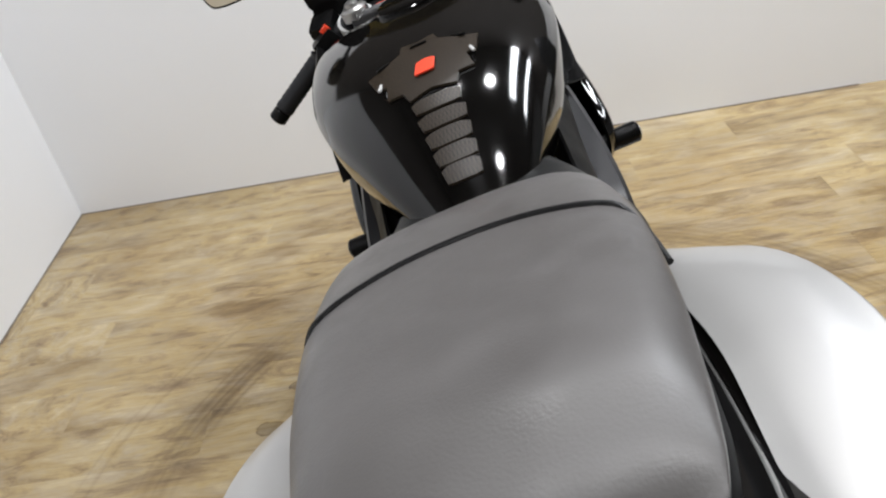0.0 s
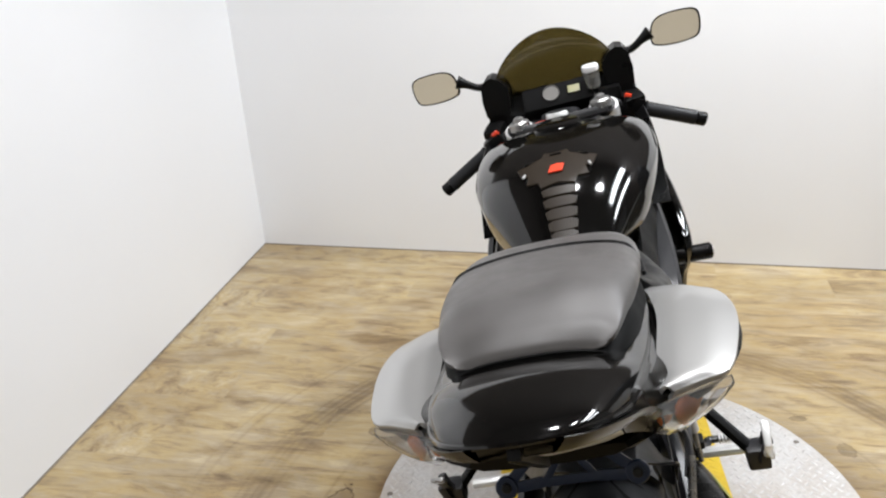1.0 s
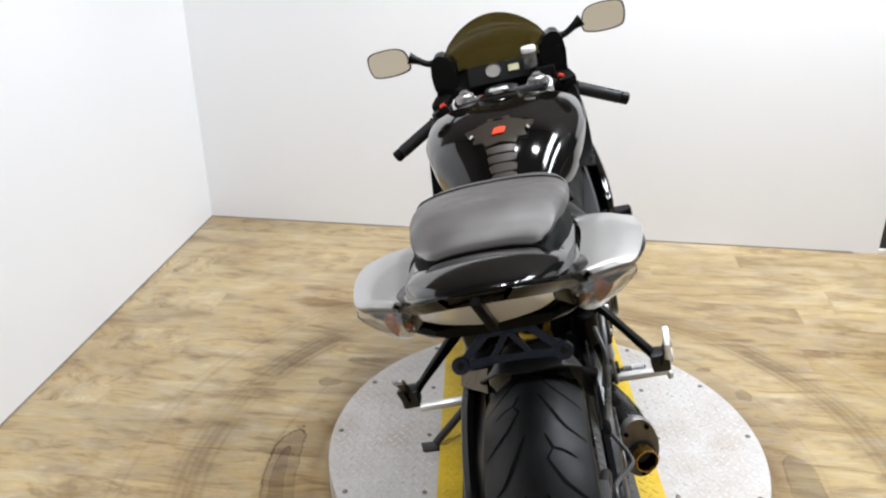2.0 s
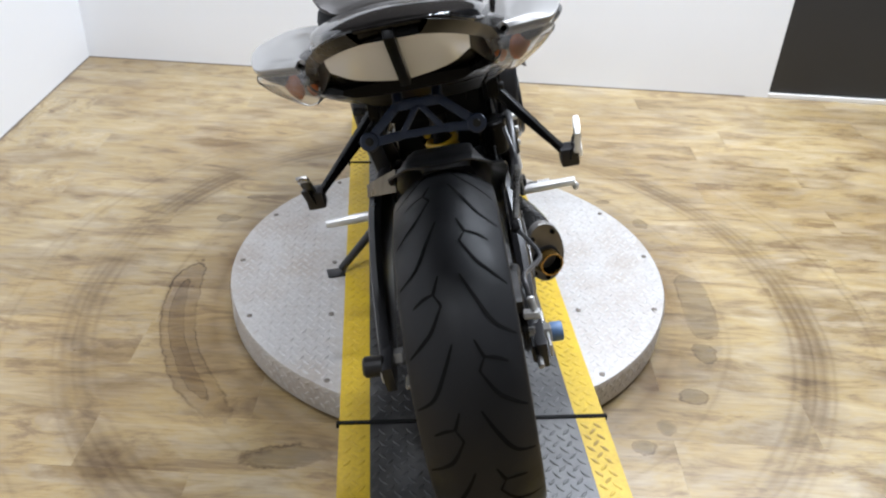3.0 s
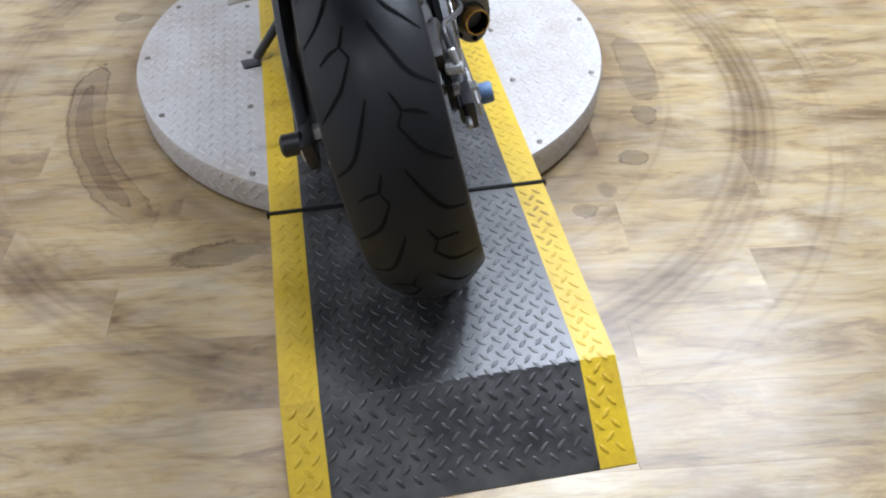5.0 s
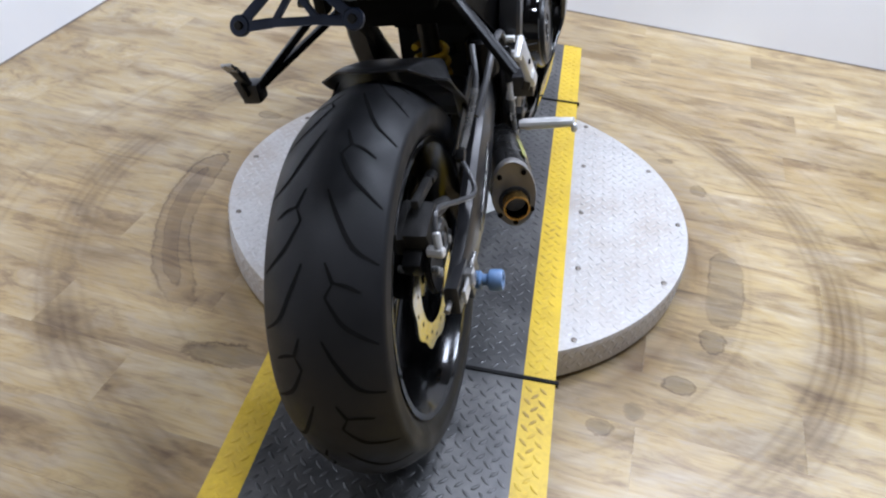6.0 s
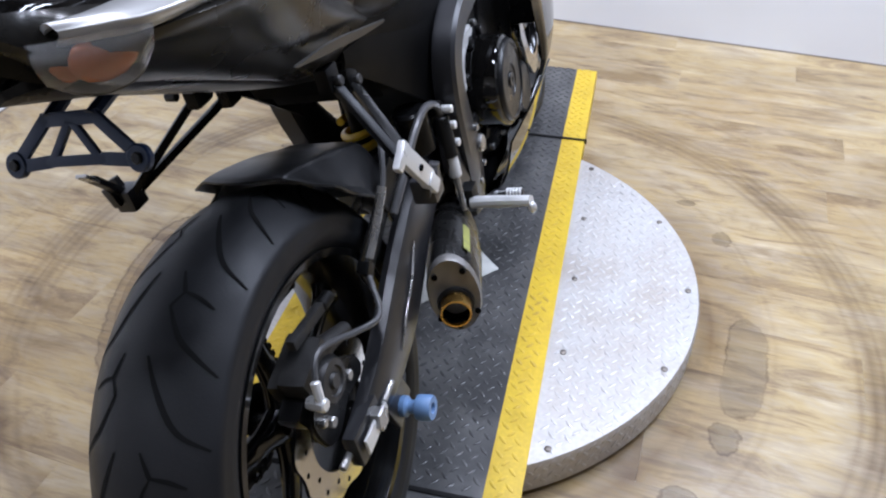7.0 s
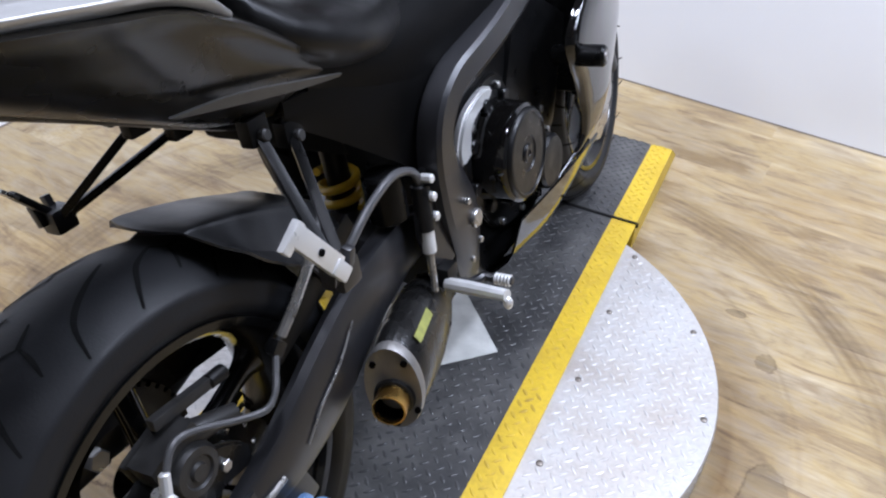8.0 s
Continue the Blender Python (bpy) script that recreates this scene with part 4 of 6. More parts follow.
hose = tube([(0.106, -0.745, 0.402), (0.103, -0.728, 0.424), (0.103, -0.712, 0.430), (0.108, -0.690, 0.424), (0.124, -0.655, 0.410), (0.137, -0.628, 0.404), (0.134, -0.607, 0.408), (0.120, -0.583, 0.420), (0.108, -0.561, 0.433), (0.117, -0.530, 0.466), (0.128, -0.490, 0.516), (0.118, -0.440, 0.560)], 0.0040, 8, 5)
part("brake_hose", hose, M_HOSE, bike, "grey braided brake hose")
part("hose_clip", box(0.014, 0.018, 0.018, pose(0.108, -0.563, 0.431, 40), 0.003), M_ENGINE, bike)
part("hose_sleeve", tube([(0.110, -0.553, 0.441), (0.118, -0.527, 0.470), (0.127, -0.494, 0.511)], 0.0062, 8, 4), M_STEEL, bike, "grey hose sleeve")

# exhaust
ex0, ex1 = Vector((0.161, -0.440, 0.279)), Vector((0.093, -0.205, 0.262))
can_m = along(ex0, ex1)


def oval(x, ry, rz, n=28, cy=0.0, cz=0.007):
    return [can_m @ Vector((x, cy + ry * math.cos(a), cz + rz * math.sin(a))) for a in np.linspace(0, 2 * math.pi, n, endpoint=False)]


can = part("exhaust", skin(bmesh.new(), [oval(0.004, 0.032, 0.058), oval(0.012, 0.037, 0.062), oval(0.05, 0.0410, 0.0670), oval(0.11, 0.0430, 0.0680), oval(0.17, 0.041, 0.062), oval(0.21, 0.034, 0.050), oval(0.245, 0.026, 0.034)]), M_CAN, bike, "stubby blackened steel exhaust can", 50)
fl = [oval(-0.004, 0.035, 0.058), oval(-0.006, 0.038, 0.063), oval(0.002, 0.040, 0.066), oval(0.010, 0.039, 0.065)]
part("flange", skin(bmesh.new(), fl), M_FLANGE, can, "sooty oval end flange")
part("outlet", lathe([(0.0205, -0.034), (0.0228, -0.034), (0.0228, 0.03), (0.0205, 0.03)], can_m @ pose(0, 0.0, -0.006), 28, closed=True), M_GOLD, can, "heat-gilded outlet pipe")
part("bore", lathe([(0.0188, -0.026), (0.0203, -0.026), (0.0203, 0.045), (0, 0.045), (0, 0.040), (0.0188, 0.040)], can_m @ pose(0, 0, -0.006), 24), M_HOLE, can)
part("outlet_collar", lathe([(0.0228, -0.010), (0.027, -0.009), (0.028, -0.004), (0.0228, -0.004)], can_m @ pose(0, 0, -0.006), 28, closed=True), M_CAN, can, "blackened collar round the outlet")
for u, v in ((-0.020, 0.047), (0.022, 0.044), (0.028, -0.030), (-0.029, -0.026), (0.002, -0.048)):
    part("flange_bolt", rod(can_m @ Vector((-0.0075, u, v)), can_m @ Vector((-0.003, u, v)), 0.0048, 6), M_HOLE, can)
stick = [[can_m @ Vector((x, -0.0424 * math.cos(a) - 0.001, 0.007 + 0.0680 * math.sin(a))) for x in np.linspace(0.035, 0.105, 5)] for a in np.linspace(radians(40), radians(54), 5)]
part("sticker", sheet(stick, 0.0006), M_STICKER, can, "faded yellow-green sticker")
part("link_pipe", tube([ex1 - Vector((0, 0.03, 0)), ex1 + Vector((-0.02, 0.08, -0.02)), (0.06, 0.05, 0.20), (0.0, 0.25, 0.19)], [0.030, 0.028, 0.026, 0.024], 14), M_CAN, bike, "dark exhaust link pipe")

# frame
def spar(s):
    pts = [(0.060, 0.42, 0.800, 0.050, 0.080), (0.112, 0.30, 0.745, 0.044, 0.078), (0.146, 0.12, 0.672, 0.040, 0.068), (0.157, -0.02, 0.634, 0.038, 0.060), (0.157, -0.110, 0.614, 0.038, 0.056), (0.153, -0.170, 0.598, 0.038, 0.056),
           (0.149, -0.207, 0.566, 0.038, 0.060), (0.143, -0.216, 0.515, 0.040, 0.064), (0.134, -0.190, 0.440, 0.040, 0.088), (0.125, -0.156, 0.370, 0.040, 0.108), (0.116, -0.138, 0.300, 0.038, 0.098), (0.108, -0.128, 0.244, 0.034, 0.056)]
    secs = []
    for i, (x, y, z, w, h) in enumerate(pts):
        a, b = pts[max(i - 1, 0)], pts[min(i + 1, len(pts) - 1)]
        ty, tz = b[1] - a[1], b[2] - a[2]
        L = math.hypot(ty, tz)
        ny, nz = -tz / L, ty / L
        ring = []
        for u, v in ((0.5, 0.16), (0.14, 0.5), (-0.42, 0.5), (-0.5, 0.36), (-0.5, -0.36), (-0.42, -0.5), (0.36, -0.5), (0.5, -0.40)):
            ring.append((s * (x + w * u), y + ny * h * v, z + nz * h * v))
        secs.append(ring)
    return loft(secs, 3, 1)


chassis = hollow("frame", None, bike)
for s, nm in ((1, "right_spar"), (-1, "left_spar")):
    part(nm, spar(s), M_SATIN, chassis, "satin black alloy frame spar", 28)
    part("pivot_bolt", rod((s * 0.130, -0.143, 0.372), (s * 0.152, -0.143, 0.372), 0.015, 18, None, 0.002), M_STEEL, chassis, "silver pivot bolt")
    for x, y, z in ((0.136, -0.150, 0.300), (0.124, -0.128, 0.262), (0.156, -0.178, 0.420), (0.136, -0.118, 0.318)):
        part("frame_bolt", rod((s * (x - 0.012), y, z), (s * (x + 0.004), y, z), 0.0055, 8, None, 0.001), M_STEEL, chassis)
    part("subframe_rail", tube([(s * 0.105, -0.10, 0.60), (s * 0.105, -0.25, 0.645), (s * 0.095, -0.45, 0.69), (s * 0.07, -0.75, 0.80)], 0.014, 10), M_SATIN, chassis)
part("head_stock", rod((0, 0.30, 0.72), (0, 0.36, 0.85), 0.045, 20), M_SATIN, chassis)

# engine block and covers
engine = part("engine", box(0.21, 0.34, 0.25, pose(0, 0.03, 0.38, -6), 0.02), M_ENGINE, bike, "black painted engine block")
part("cylinder_block", box(0.24, 0.24, 0.22, pose(0, 0.20, 0.50, -28), 0.02), M_ENGINE, engine)
part("sump", box(0.20, 0.30, 0.12, pose(0, 0.05, 0.24), 0.03), M_ENGINE, engine)
part("gearbox_top", box(0.22, 0.26, 0.14, pose(0, -0.02, 0.55), 0.03), M_ENGINE, engine)
cx = (0.130, -0.006, 0.420)
part("clutch_housing", lathe([(0.104, -0.03), (0.104, -0.016), (0.098, -0.010), (0.086, -0.008)], Matrix.Translation(cx), 56), M_ENGINE, engine, "black round clutch flange")
part("clutch_drum", lathe([(0.086, -0.014), (0.085, -0.004), (0.082, 0.038), (0.080, 0.043), (0.074, 0.046)], Matrix.Translation(cx), 56), M_GLOSS, engine, "glossy black clutch drum", 25)
part("clutch_cover", lathe([(0.075, 0.040), (0.074, 0.049), (0.071, 0.053), (0.067, 0.054), (0.065, 0.0515), (0.030, 0.0515), (0.028, 0.049), (0.016, 0.049), (0.014, 0.053), (0.006, 0.053), (0.005, 0.051), (0, 0.051)], Matrix.Translation(cx), 48), M_ENGINE, engine, "black round clutch cover", 25)
for k in range(8):
    a = 2 * math.pi * k / 8 + 0.3
    p = Vector(cx) + Vector((-0.010, 0.091 * math.cos(a), 0.091 * math.sin(a)))
    part("bolt_boss", lathe([(0.011, -0.012), (0.011, 0.010), (0.009, 0.012), (0, 0.012)], Matrix.Translation(p), 14), M_ENGINE, engine)
for y, z in ((-0.050, 0.512), (0.030, 0.519), (0.114, 0.437), (0.198, 0.410), (0.222, 0.352), (-0.070, 0.376), (-0.046, 0.333), (-0.002, 0.284), (0.083, 0.266), (0.160, 0.254), (-0.088, 0.455), (-0.072, 0.486)):
    part("cover_bolt", rod((0.104, y, z), (0.124, y, z), 0.0066, 8, None, 0.0012), M_STEEL, engine)
part("pickup_cover", lathe([(0.050, -0.02), (0.050, 0.022), (0.045, 0.028), (0.020, 0.030), (0, 0.028)], pose(0.142, 0.122, 0.345), 36), M_ENGINE, engine, "black round pickup cover", 25)
for k in range(6):
    a = 2 * math.pi * k / 6
    p = Vector((0.150, 0.122 + 0.056 * math.cos(a), 0.345 + 0.056 * math.sin(a)))
    part("cover_bolt", rod(p - Vector((0.02, 0, 0)), p + Vector((0.004, 0, 0)), 0.0052, 8, None, 0.001), M_STEEL, engine)
part("cover_skirt", plate([(-0.130, 0.050), (-0.110, 0.090), (-0.070, 0.122), (-0.020, 0.132), (0.025, 0.118), (0.060, 0.062), (0.105, 0.040), (0.185, 0.012), (0.208, -0.055), (0.185, -0.125), (0.135, -0.172), (0.050, -0.160), (-0.035, -0.140), (-0.090, -0.088), (-0.115, -0.032)], 0.02, Matrix.Translation((0.096, 0.03, 0.410)) @ Matrix(((0, 0, 1, 0), (1, 0, 0, 0), (0, 1, 0, 0), (0, 0, 0, 1))), 0.004, smooth=4), M_ENGINE, engine)
part("silver_case", plate([(0.065, 0.051), (0.035, 0.060), (0.004, 0.056), (-0.030, 0.044), (-0.052, 0.024), (-0.066, -0.004), (-0.060, -0.030), (-0.026, -0.022), (-0.018, 0.012), (0.008, 0.028), (0.046, 0.034)], 0.016, Matrix.Translation((0.112, -0.066, 0.475)) @ Matrix(((0, 0, 1, 0), (1, 0, 0, 0), (0, 1, 0, 0), (0, 0, 0, 1))), 0.005, smooth=3), M_ALLOY, engine, "bare alloy crankcase patch")
part("radiator", box(0.34, 0.035, 0.26, pose(0, 0.42, 0.50, -18), 0.006), M_PLASTIC, bike, "black radiator")

# shock with yellow spring
sp = [(0.028 * math.cos(t), -0.262 + 0.028 * math.sin(t) - 0.008 * t / 22, 0.436 + 0.060 * t / 16) for t in np.linspace(0, 16, 70)]
shock = part("rear_shock", rod((0, -0.255, 0.34), (0, -0.270, 0.60), 0.018, 20), M_ENGINE, bike, "rear shock absorber")
part("spring", tube(sp, 0.0065, 8, 1), M_YELLOWSPRING, shock, "yellow shock spring")
part("battery_tray", box(0.13, 0.13, 0.10, pose(0, -0.365, 0.665, 8), 0.02), M_DULL, bike, "black plastic tray under the seat")
part("inner_guard", sheet([[(0.085 * u, -0.335 - 0.04 * v, 0.56 + 0.08 * v) for u in np.linspace(-1, 1, 5)] for v in np.linspace(0, 1, 4)], 0.004), M_DULL, bike, "black inner mudguard")

# rider's right foot controls
foot = hollow("right_footrest", pose(-0.013, 0, -0.005), bike)
part("hanger_plate", plate([(-0.05, 0.02), (-0.02, 0.11), (0.035, 0.12), (0.05, 0.03), (0.045, -0.04), (0.0, -0.055)], 0.010, Matrix.Translation((0.140, -0.235, 0.395)) @ Matrix(((0, 0, 1, 0), (1, 0, 0, 0), (0, 1, 0, 0), (0, 0, 0, 1))), 0.002, smooth=3), M_SATIN, foot)
part("peg", tube([(0.165, -0.260, 0.333), (0.205, -0.266, 0.337), (0.268, -0.277, 0.344)], [0.010, 0.0105, 0.009], 10), M_ALLOY, foot, "bright alloy foot peg")
part("peg_clevis", box(0.030, 0.030, 0.034, pose(0.155, -0.247, 0.340), 0.005), M_ENGINE, foot)
part("peg_ball", ball(pose(0.268, -0.277, 0.332) @ Matrix.Diagonal((0.007, 0.007, 0.010, 1))), M_ALLOY, foot)
part("brake_pedal", tube([(0.160, -0.240, 0.322), (0.172, -0.205, 0.300), (0.180, -0.180, 0.296), (0.196, -0.177, 0.295)], [0.008, 0.008, 0.008, 0.007], 10), M_SATIN, foot, "black brake pedal")
for k in range(5):
    part("toe_rib", rod((0.199 + 0.0056 * k, -0.1765, 0.2945), (0.2026 + 0.0056 * k, -0.1765, 0.2945), 0.0095, 14, None, 0.001), M_ALLOY, foot, "bright ribbed toe piece")
part("toe_pin", rod((0.195, -0.1765, 0.2945), (0.228, -0.1765, 0.2945), 0.0065, 12, None, 0.001), M_SATIN, foot)
part("push_rod", rod((0.158, -0.284, 0.335), (0.155, -0.276, 0.395), 0.0055, 8), M_STEEL, foot, "zinc push rod")
part("rod_boot", rod((0.155, -0.276, 0.392), (0.152, -0.270, 0.430), 0.010, 14, None, 0.003), M_ALLOY, foot)
mc = part("rear_master_cylinder", rod((0.151, -0.271, 0.426), (0.147, -0.262, 0.492), 0.0135, 16, None, 0.002), M_ENGINE, foot, "black rear brake master cylinder")
for z in (0.445, 0.475, 0.502):
    part("cylinder_bolt", rod((0.150, -0.260, z), (0.168, -0.260, z), 0.0068, 8, None, 0.0015), M_ALLOY, mc)
part("cylinder_hose", tube([(0.147, -0.262, 0.490), (0.149, -0.276, 0.517), (0.149, -0.32, 0.534), (0.147, -0.375, 0.522), (0.142, -0.425, 0.492), (0.130, -0.466, 0.455)], 0.0058, 10, 5), M_HOSE, foot, "grey rubber brake hose")
part("fluid_pot", rod((0.115, -0.30, 0.455), (0.115, -0.30, 0.525), 0.028, 20, None, 0.004), M_PLASTIC, foot, "black fluid reservoir")

left_foot = hollow("left_footrest", None, bike)
part("peg", tube([(-0.165, -0.272, 0.338), (-0.205, -0.278, 0.340), (-0.272, -0.284, 0.342)], [0.010, 0.0105, 0.009], 10), M_ALLOY, left_foot, "bright alloy foot peg")
part("peg_clevis", box(0.030, 0.030, 0.034, pose(-0.155, -0.247, 0.340), 0.005), M_ENGINE, left_foot)
part("shift_lever", tube([(-0.150, -0.235, 0.325), (-0.160, -0.16, 0.31), (-0.165, -0.10, 0.30), (-0.20, -0.09, 0.30)], 0.006, 10), M_SATIN, left_foot)

# passenger hangers
for s, nm in ((1, "right_passenger_hanger"), (-1, "left_passenger_hanger")):
    hang = hollow(nm, None, bike)
    for y0, x0, z0 in ((-0.505, 0.110, 0.664), (-0.448, 0.104, 0.638)) if s > 0 else ((-0.490, 0.096, 0.652), (-0.440, 0.086, 0.628)):
        top, low = Vector((s * x0, y0, z0)), Vector((s * 0.211, (-0.546 if s > 0 else -0.552) + (0.006 if y0 > -0.48 else -0.004), 0.540 if s > 0 else 0.545))
        part("stay", box((low - top).length, 0.012, 0.011, along(top, low) @ pose((low - top).length / 2, 0, 0), 0.003), M_PLASTIC, hang, "black alloy stay")
        part("stay_mount", box(0.018, 0.030, 0.030, pose(s * (x0 - 0.004), y0, z0 + 0.004), 0.004), M_PLASTIC, hang)
    part("stay_bolt", rod((s * 0.108, -0.505, 0.662), (s * 0.124, -0.505, 0.664), 0.007, 8, None, 0.0015), M_CALIPER, hang)
    part("stay_bolt", rod((s * 0.102, -0.448, 0.637), (s * 0.118, -0.448, 0.639), 0.007, 8, None, 0.0015), M_CALIPER, hang)
    dy, dz = (0.0, 0.0) if s > 0 else (-0.005, 0.005)
    part("clevis", merge(box(0.030, 0.032, 0.032, pose(s * 0.212, -0.547 + dy, 0.542 + dz), 0.006), box(0.012, 0.010, 0.036, pose(s * 0.222, -0.544 + dy, 0.554 + dz, 0, s * 15), 0.003), box(0.012, 0.010, 0.030, pose(s * 0.220, -0.566 + dy, 0.554 + dz, 0, s * 15), 0.003)), M_SATIN, hang)
    if s > 0:
        pm = along((0.225, -0.560, 0.556), (0.219, -0.612, 0.630))
        part("folded_peg", merge(box(0.078, 0.010, 0.022, pm @ pose(0.044, 0, 0), 0.003), box(0.024, 0.014, 0.018, pm @ pose(0.002, 0, -0.002), 0.004), box(0.012, 0.009, 0.034, pm @ pose(0.078, 0, -0.004), 0.003)), M_ALLOY, hang, "bright folded alloy passenger peg")
        part("peg_pin", rod(pm @ Vector((0.040, -0.0065, 0)), pm @ Vector((0.040, 0.0065, 0)), 0.004, 10), M_HOLE, hang)
    else:
        part("folded_peg", box(0.056, 0.014, 0.010, along((-0.214, -0.560, 0.560), (-0.213, -0.594, 0.602)) @ pose(0.026, 0, 0), 0.004), M_SATIN, hang, "dark folded passenger peg")
        part("peg_end", box(0.018, 0.005, 0.024, pose(-0.214, -0.598, 0.604, 40, 0, 0), 0.002), M_STEEL, hang, "bright peg end")

# side stand
stand = hollow("side_stand", None, bike)
part("leg", tube([(-0.135, -0.02, 0.245), (-0.22, -0.036, 0.165), (-0.322, -0.054, 0.078)], [0.012, 0.011, 0.010], 10), M_SATIN, stand, "black side stand leg")
part("foot", box(0.050, 0.040, 0.010, pose(-0.336, -0.057, 0.0675, 0, 12.5, 15), 0.004), M_SATIN, stand)
part("stand_spring", tube([(-0.14, 0.0, 0.26), (-0.215, -0.03, 0.175)], 0.006, 8), M_STEEL, stand)

# ---- bodywork ----
def caster(bm):
    """Gives the height of a body's upper skin at x, y."""
    tree = BVHTree.FromBMesh(bm)

    def top(x, y):
        hit = tree.ray_cast(Vector((x, y, 2.0)), Vector((0, 0, -1)))[0]
        return hit.z if hit else 0.0
    return top


# pillion seat
def seat_ring(y, half, top, low, crown_h=0.010):
    return mirrored(y, [(0, top), (half * 0.45, top - 0.001), (half * 0.80, top - 0.006), (half * 0.97, top - (top - low) * 0.5), (half, low + 0.006), (half * 0.96, low), (half * 0.6, low), (0, low)])


pad_bm = loft([seat_ring(-0.440, 0.060, 0.836, 0.815), seat_ring(-0.458, 0.085, 0.864, 0.836), seat_ring(-0.510, 0.106, 0.891, 0.858), seat_ring(-0.60, 0.114, 0.912, 0.878),
               seat_ring(-0.69, 0.108, 0.930, 0.895), seat_ring(-0.750, 0.099, 0.940, 0.904), seat_ring(-0.784, 0.093, 0.938, 0.912), seat_ring(-0.810, 0.087, 0.932, 0.914), seat_ring(-0.826, 0.080, 0.922, 0.911), seat_ring(-0.832, 0.072, 0.914, 0.908)], 5, 3)
seat_top = caster(pad_bm)
pillion = part("pillion_seat", pad_bm, M_LEATHER, bike, "black vinyl pillion seat pad", 80)
pipe = [(x, -0.575 - 2.4 * x * x, seat_top(x, -0.575 - 2.4 * x * x) + 0.0002) for x in np.linspace(-0.104, 0.104, 15)]
pipe = [(-0.1145, -0.650, 0.886), (-0.1120, -0.620, 0.890)] + pipe + [(0.1120, -0.620, 0.890), (0.1145, -0.650, 0.886)]
part("piping", tube(pipe, 0.0026, 8, 4), M_PLASTIC, pillion, "black sewn piping")
part("seat_base", loft([seat_ring(-0.50, 0.098, 0.862, 0.828), seat_ring(-0.62, 0.111, 0.886, 0.838), seat_ring(-0.74, 0.102, 0.914, 0.868), seat_ring(-0.80, 0.091, 0.918, 0.880), seat_ring(-0.834, 0.078, 0.912, 0.884)], 3, 2), M_DULL, pillion, "black plastic seat base")

# rider's seat
rider = part("rider_seat", loft([mirrored(-0.16, [(0, 0.758), (0.050, 0.755), (0.085, 0.73), (0.092, 0.70), (0.05, 0.68), (0, 0.68)]), mirrored(-0.24, [(0, 0.752), (0.075, 0.748), (0.120, 0.725), (0.128, 0.69), (0.095, 0.655), (0, 0.655)]),
                                  mirrored(-0.34, [(0, 0.757), (0.085, 0.755), (0.140, 0.735), (0.148, 0.70), (0.10, 0.67), (0, 0.67)]), mirrored(-0.43, [(0, 0.785), (0.085, 0.783), (0.135, 0.76), (0.140, 0.73), (0.10, 0.70), (0, 0.70)]),
                                  mirrored(-0.485, [(0, 0.835), (0.07, 0.830), (0.11, 0.80), (0.115, 0.77), (0.09, 0.74), (0, 0.74)])], 5, 3), M_SEATDARK, bike, "black vinyl rider's seat", 80)

# tail cowl: domed centre, dark flanks, silver wings
def tail_ring(y, top, tw, edge, sh_x, sh_z, low_x, low_z, bot):
    return mirrored(y, [(0, top), (tw * 0.58, top - (top - edge) * 0.14), (tw * 0.93, top - (top - edge) * 0.52), (tw, edge), (sh_x, sh_z), (sh_x - 0.001, sh_z - 0.012), (0.42 * sh_x + 0.58 * low_x + 0.012, 0.46 * sh_z + 0.54 * low_z), (low_x + 0.004, low_z), (low_x * 0.7, bot), (0, bot)])


tail_bm = loft([tail_ring(-0.335, 0.70, 0.060, 0.690, 0.100, 0.685, 0.098, 0.668, 0.640), tail_ring(-0.42, 0.770, 0.075, 0.750, 0.128, 0.728, 0.108, 0.680, 0.650), tail_ring(-0.52, 0.828, 0.095, 0.800, 0.150, 0.782, 0.122, 0.702, 0.676),
                               tail_ring(-0.62, 0.858, 0.114, 0.834, 0.182, 0.822, 0.134, 0.742, 0.722), tail_ring(-0.70, 0.877, 0.117, 0.847, 0.193, 0.838, 0.136, 0.776, 0.760), tail_ring(-0.78, 0.895, 0.112, 0.862, 0.180, 0.850, 0.130, 0.806, 0.796),
                               tail_ring(-0.83, 0.908, 0.105, 0.876, 0.148, 0.855, 0.118, 0.828, 0.816), tail_ring(-0.862, 0.920, 0.098, 0.886, 0.106, 0.862, 0.099, 0.846, 0.838), tail_ring(-0.895, 0.929, 0.090, 0.896, 0.090, 0.886, 0.085, 0.880, 0.876), tail_ring(-0.930, 0.934, 0.077, 0.907, 0.077, 0.902, 0.070, 0.900, 0.898),
                               tail_ring(-0.955, 0.9355, 0.065, 0.917, 0.064, 0.914, 0.058, 0.913, 0.912), tail_ring(-0.975, 0.935, 0.048, 0.926, 0.047, 0.924, 0.042, 0.923, 0.923), tail_ring(-0.986, 0.933, 0.030, 0.931, 0.029, 0.930, 0.025, 0.930, 0.930)], 5, 3)
for k, f in enumerate(tail_bm.faces):      # the flanks below the wings carry the metallic paint
    if k < len(tail_bm.faces) - 2 and (9 <= k % 54 < 24 or 30 <= k % 54 < 45):
        f.material_index = 1
tail = part("tail_cowl", tail_bm, [M_GLOSS, M_TAIL], bike, "glossy black domed tail cowl with dark metallic flanks", 40)
part("cowl_lip", tube([(x, y, z) for x, y, z in ((-0.092, -0.888, 0.893), (-0.078, -0.930, 0.906), (-0.050, -0.974, 0.926), (0.0, -0.989, 0.932), (0.050, -0.974, 0.926), (0.078, -0.930, 0.906), (0.092, -0.888, 0.893))], 0.0028, 8, 4), M_GLOSS, tail)
